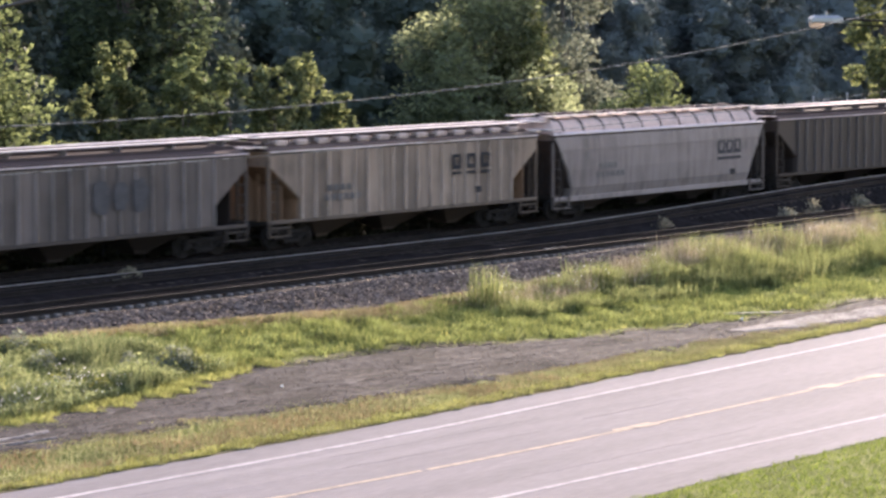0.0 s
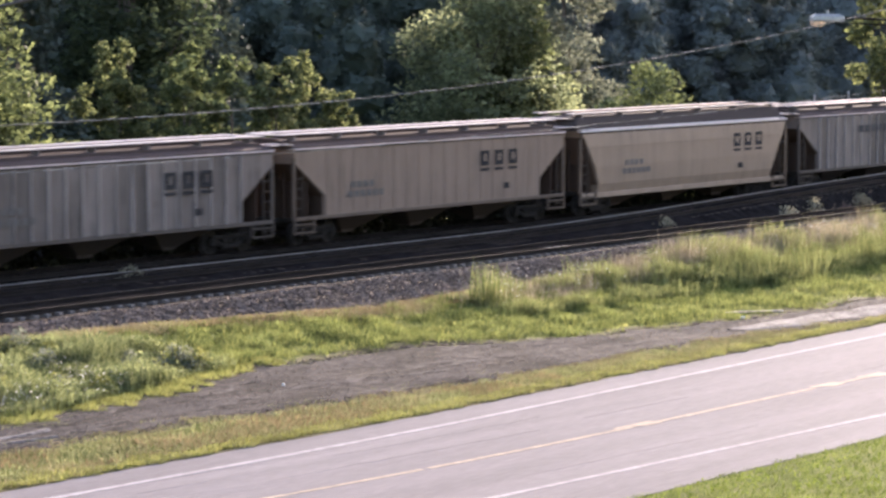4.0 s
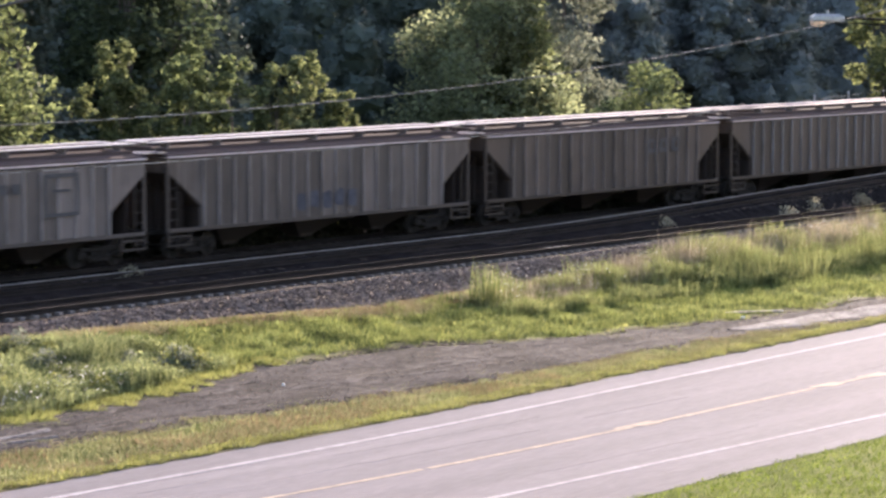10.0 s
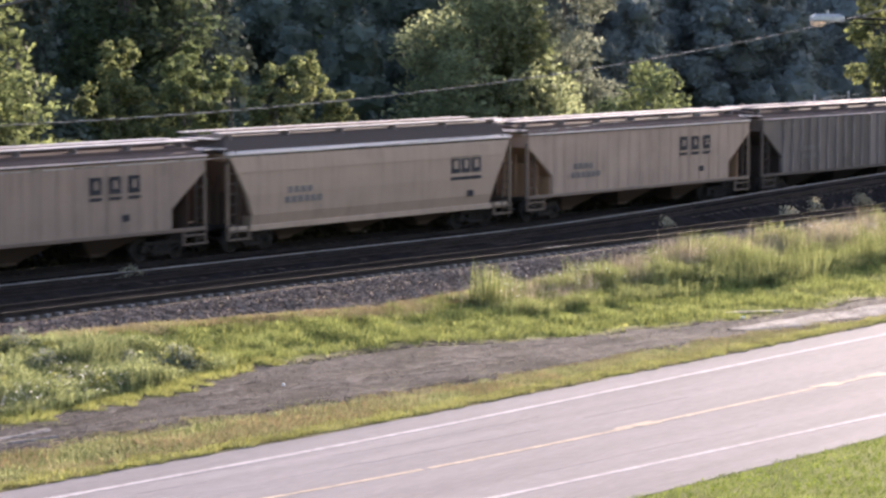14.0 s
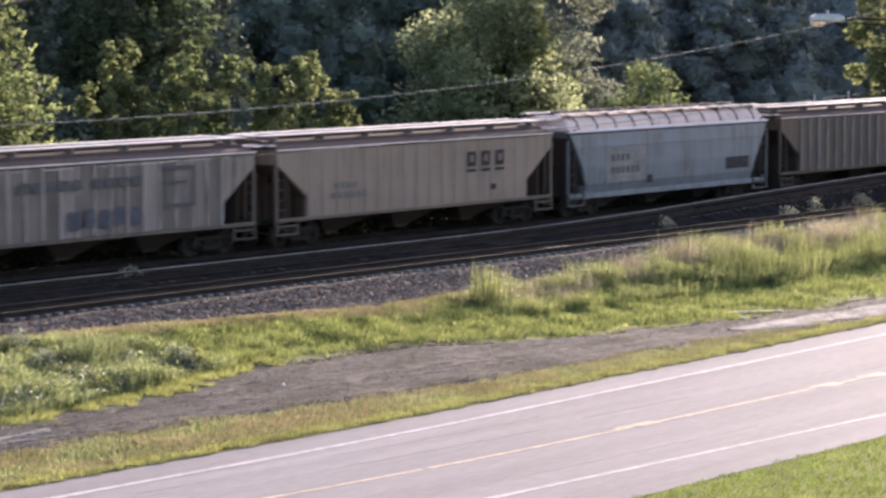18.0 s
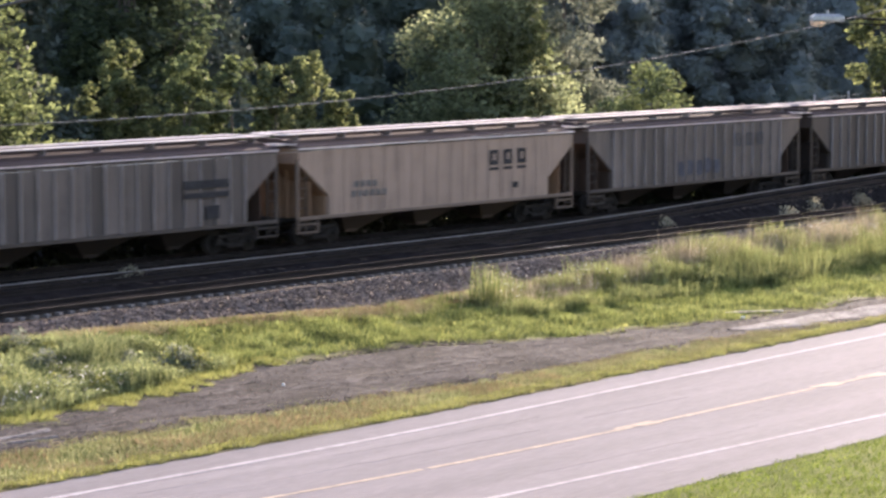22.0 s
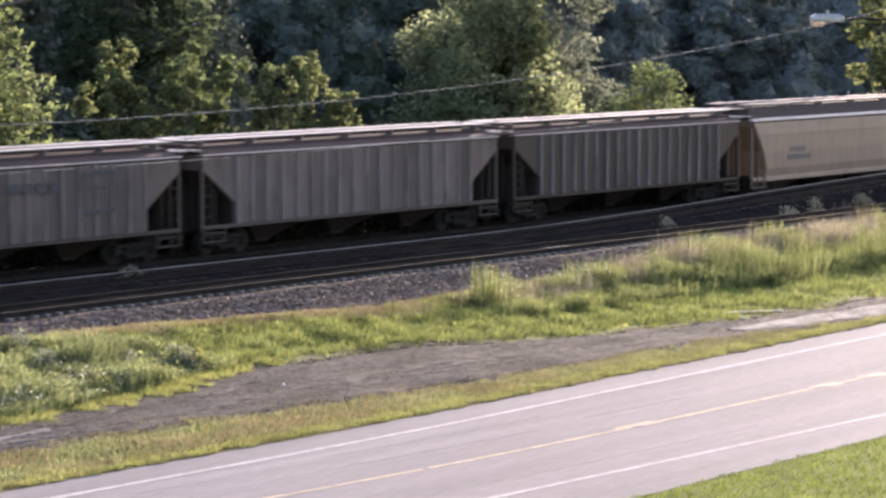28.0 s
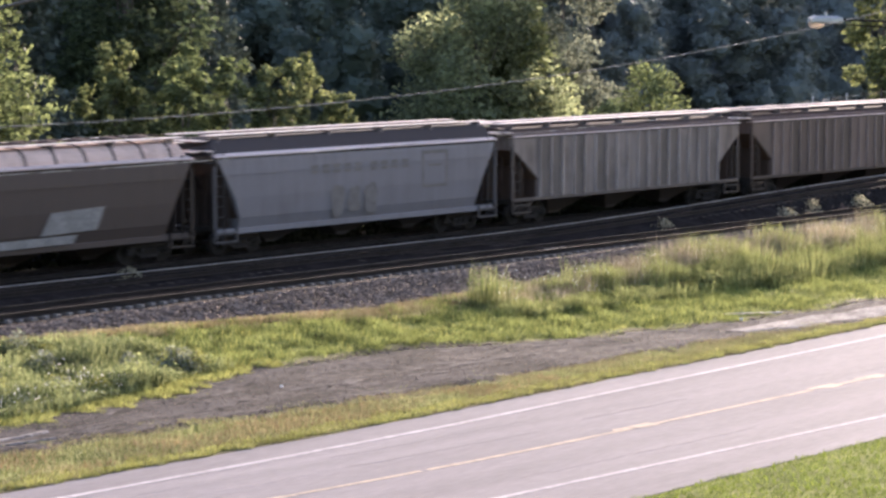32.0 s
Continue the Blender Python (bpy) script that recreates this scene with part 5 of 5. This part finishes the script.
for k in range(11):
    cx, cy = cr.uniform(70, 100), cr.uniform(50.9, 54.5)
    hgt, wd = cr.uniform(0.45, 0.8), cr.uniform(0.35, 0.65)
    n = 900
    x, y = cx + cr.normal(size=n) * wd, cy + cr.normal(size=n) * wd * 0.8
    z = ground_z(x, y) + hgt * cr.uniform(0.05, 1, n) ** 0.6 * np.exp(-((x - cx) ** 2 + (y - cy) ** 2) / (2.2 * wd * wd))
    me = quads("weed_clump", leaf_quads(np.stack([x, y, z], -1), 0.045, 300 + k), M_WEED)
    tagged(new("weed_clump", me), "rounded darker green weed clump in the grass", "weeds", kind="stuff")
r = np.random.RandomState(31)
x, y = 66.6 + r.normal(size=260) * 0.3, 54.0 + r.normal(size=260) * 0.35
blades("weed_tuft", x, y, 1.2, 0.013, M_WEED, 217, "tall tuft of upright weeds", 0.3, "weeds")
for k in range(30):
    cx = cr.uniform(40.5, 51.0)
    cy = float(left_lo(cx)) + 0.5 + cr.uniform(0, 1) * (float(left_hi(cx)) - float(left_lo(cx)) - 0.8)
    hgt, wd = cr.uniform(0.45, 0.85), cr.uniform(0.22, 0.42)
    m, words = ((M_LIME, "bright green leafy weed plant"), (M_WEED_SOFT, "soft green bushy weed plant"), (M_LEAF_PALE, "greyish pale-leaved weed plant"))[k % 3]
    n = 420
    x, y = cx + cr.normal(size=n) * wd, cy + cr.normal(size=n) * wd * 0.8
    z = ground_z(x, y) + hgt * cr.uniform(0.05, 1, n) ** 0.6 * np.exp(-((x - cx) ** 2 + (y - cy) ** 2) / (2.2 * wd * wd))
    me = quads("weed_clump", leaf_quads(np.stack([x, y, z], -1), 0.055, 380 + k), m)
    tagged(new("weed_clump", me), words, "weeds", kind="stuff")
# weed clumps between the tracks; their pale colour stands in for sunlight
for k, (cx, cy, wide, hgt) in enumerate([(61.9, 66.35, 0.5, 0.42), (90.6, 63.8, 0.45, 0.4), (99.2, 63.2, 0.7, 0.5), (101.6, 63.3, 0.6, 0.75), (106.3, 63.6, 0.7, 0.5)]):
    n = int(500 * wide)
    x, y = cx + cr.normal(size=n) * wide * 0.6, cy + cr.normal(size=n) * 0.15
    z = ground_z(x, y) + hgt * cr.uniform(0.03, 1.1, n) * np.exp(-((x - cx) / wide) ** 2)
    me = quads("weed_clump", leaf_quads(np.stack([x, y, z], -1), 0.055, 340 + k), M_SUNLIT_WEED)
    tagged(new("weed_clump", me), "weed clump between the tracks, pale with painted sunlight", "weeds", kind="stuff")

# small pieces of litter on the dirt track and verge
bm = bmesh.new()
bmesh.ops.create_icosphere(bm, subdivisions=2, radius=0.065)
for v in bm.verts:
    v.co *= 0.75 + 0.5 * noise.noise(v.co * 14)
lit = new("litter_paper", mesh_of("litter_paper", bm, M_PAPER))
lit.matrix_basis = pose(49.97, 47.64, float(ground_z(49.97, 47.64)) + 0.06, 0, 0, 30)
tagged(lit, "small crumpled white paper on the dirt track", "litter")


bm = bmesh.new()
bmesh.ops.create_icosphere(bm, subdivisions=2, radius=0.10)
for v in bm.verts:
    v.co *= 0.75 + 0.5 * noise.noise(v.co * 11)
    v.co.z *= 0.7
lit = new("litter_bag", mesh_of("litter_bag", bm, M_PAPER))
lit.matrix_basis = pose(70.31, 46.47, float(ground_z(70.31, 46.47)) + 0.06, 0, 0, 70)
tagged(lit, "small crumpled white bag in the grass by the dirt track", "litter")
lit = new("pale_plank", mesh_of("pale_plank", box(bmesh.new(), -1.0, 1.0, -0.06, 0.06, 0.0, 0.05, 0.01), M_GALV))
lit.matrix_basis = pose(71.92, 47.08, float(ground_z(71.92, 47.08)) + 0.02, 0, 0, -36.1)
tagged(lit, "weathered pale plank lying in the grass", "plank")


# ---- street lamp and cables ----
def street_lamp(head, pole):
    lamp = thing("street_lamp", "grey cobra-head street lamp on a long arm over the road", "street lamp", m=pose(pole[0], pole[1], 0))
    d = Vector((head[0] - pole[0], head[1] - pole[1], 0))
    L = d.length
    d.normalize()
    turn = math.degrees(math.atan2(d.y, d.x))
    bm = bmesh.new()
    rod(bm, (0, 0, -0.3), (0, 0, head[2] + 1.4), 0.15, 0.10, 12)
    part("pole", bm, M_BARK, lamp, "weathered wooden pole")
    bm = bmesh.new()
    tube(bm, [Vector((d.x * (L - 0.35) * f, d.y * (L - 0.35) * f, head[2] - 0.35 + 0.40 * math.sin(f * 1.5))) for f in [k / 10 for k in range(11)]], 0.03, 8)
    part("arm", bm, M_DARK, lamp, "dark steel arm", shade=True)
    bm = tube(bmesh.new(), [Vector((d.x * (L - 0.5) * f, d.y * (L - 0.5) * f, head[2] - 0.75 + 0.68 * math.sin(f * 1.5))) for f in [k / 10 for k in range(11)]], 0.018, 6)
    part("brace", bm, M_DARK, lamp, shade=True)
    m = pose(d.x * L, d.y * L, head[2], 0, 0, turn)
    body = part("housing", hull([(0.10, -0.04, 0.36), (0.155, 0.0, 0.40), (0.15, 0.09, 0.38), (0.08, 0.15, 0.28)]), M_ALU, lamp, "cast aluminium housing", m)
    bm = bmesh.new()
    bmesh.ops.create_uvsphere(bm, u_segments=14, v_segments=8, radius=0.15, matrix=Matrix.Translation((0.22, 0, -0.05)) @ Matrix.Diagonal((1.3, 0.9, 0.75, 1)))
    part("lens", bm, M_LENS, body, "milky glass bowl", shade=True)
    bm = bmesh.new()
    rod(bm, (0, 0, 0.14), (0, 0, 0.24), 0.04, seg=8)
    part("photocell", bm, M_ALU, body)


street_lamp((53.0, 32.75, 9.82), (56.4, 29.6))


def lineside_post(x, y, top):
    z = float(ground_z(x, y))
    post = thing("lineside_post", "thin grey lineside post with a white cap", "post", "lineside posts", m=pose(x, y, z))
    part("post", rod(bmesh.new(), (0, 0, -0.2), (0, 0, top - z - 0.12), 0.045, 0.04, 8), M_ALU, post)
    bm = bmesh.new()
    bmesh.ops.create_uvsphere(bm, u_segments=10, v_segments=8, radius=0.06, matrix=Matrix.Translation((0, 0, top - z - 0.06)) @ Matrix.Diagonal((1, 1, 2.0, 1)))
    part("cap", bm, M_ALU, post, "pale metal cap", shade=True)


for x, top in ((117.8, 5.28), (121.2, 5.36)):
    lineside_post(x, 73.5, top)


def cable(name, label, a, b, sag, r, material, n=24):
    a, b = Vector(a), Vector(b)
    bm = bmesh.new()
    pv = [a.lerp(b, k / n) - Vector((0, 0, sag * 4 * (k / n) * (1 - k / n))) for k in range(n + 1)]
    tube(bm, pv, r, 5)
    return tagged(new(name, mesh_of(name, bm, material, True)), label, "cable")


def twisted_cable(a, b, sag, r, pitch, n):
    """Two strands wound round each other, hung between two points."""
    a, b = Vector(a), Vector(b)
    d = (b - a).normalized()
    across = d.cross(Vector((0, 0, 1))).normalized()
    ob = thing("overhead_cable", "grey twisted overhead cable along the road", "cable")
    for turn, m in ((0.0, M_STRAND), (math.pi, M_BLACK)):
        pv = []
        for k in range(n + 1):
            f = k / n
            t = 6.2832 * f * (b - a).length / pitch + turn
            pv.append(a.lerp(b, f) - Vector((0, 0, sag * 4 * f * (1 - f) + r * math.sin(t))) + across * (r * math.cos(t)))
        part("strand", tube(bmesh.new(), pv, r, 5), m, ob, shade=True)


twisted_cable((56.4, 29.75, 10.92), (-6.4, 29.75, 10.92), 2.47, 0.0075, 0.62, 900)
cable("overhead_cable", "thin overhead cable along the road", (56.4, 29.5, 8.62), (-6.4, 29.5, 8.62), 0.86, 0.006, M_WIRE, 48)
cable("overhead_cable", "black overhead cable near the house", (26, 22.0, 11.62), (12, 22.0, 9.0), 0.02, 0.022, M_BLACK)


# ---- what moves ----
def motions():
    for w, mid, marks, kind, long in wagons:
        walk(w, [(t, pose(ZERO_X + SPEED * (mid - t), TRACK_Y, RAIL_Z)) for t in (0.0, 8.0, 16.0, 24.0, 32.0)])
        # the wheels roll while their wagon passes
        first, last = max(1, frame(mid - 8.7)), min(frame(32.0) - 1, frame(mid - 4.5))
        for o in [o for o in w.children_recursive if o.name.startswith("wheelset")]:
            spot, rows = o.location.x, []
            for f in range(first, last + 1):
                rows.append(((f - 1) / FPS, pose(spot, 0, 0.475, 0, -math.degrees(SPEED / 0.475 / FPS) * (f - first), 0)))
            end = rows[-1][1] if rows else pose(spot, 0, 0.475)
            if first > 1:
                rows.insert(0, (0.0, rows[0][1] if rows else end))
            walk(o, rows + [(32.0, end)])
    for crown, sway, seed in SWAYING:
        r = random.Random(seed)
        rows, t = [], 0.0
        while t < 32:
            rows.append((t, pose(0, 0, 0, r.uniform(-sway, sway), r.uniform(-sway, sway), r.uniform(-sway, sway))))
            t += r.uniform(0.9, 1.7)
        rows.append((32.0, pose(0, 0, 0, r.uniform(-sway, sway), 0, 0)))
        walk(crown, rows)


motions()
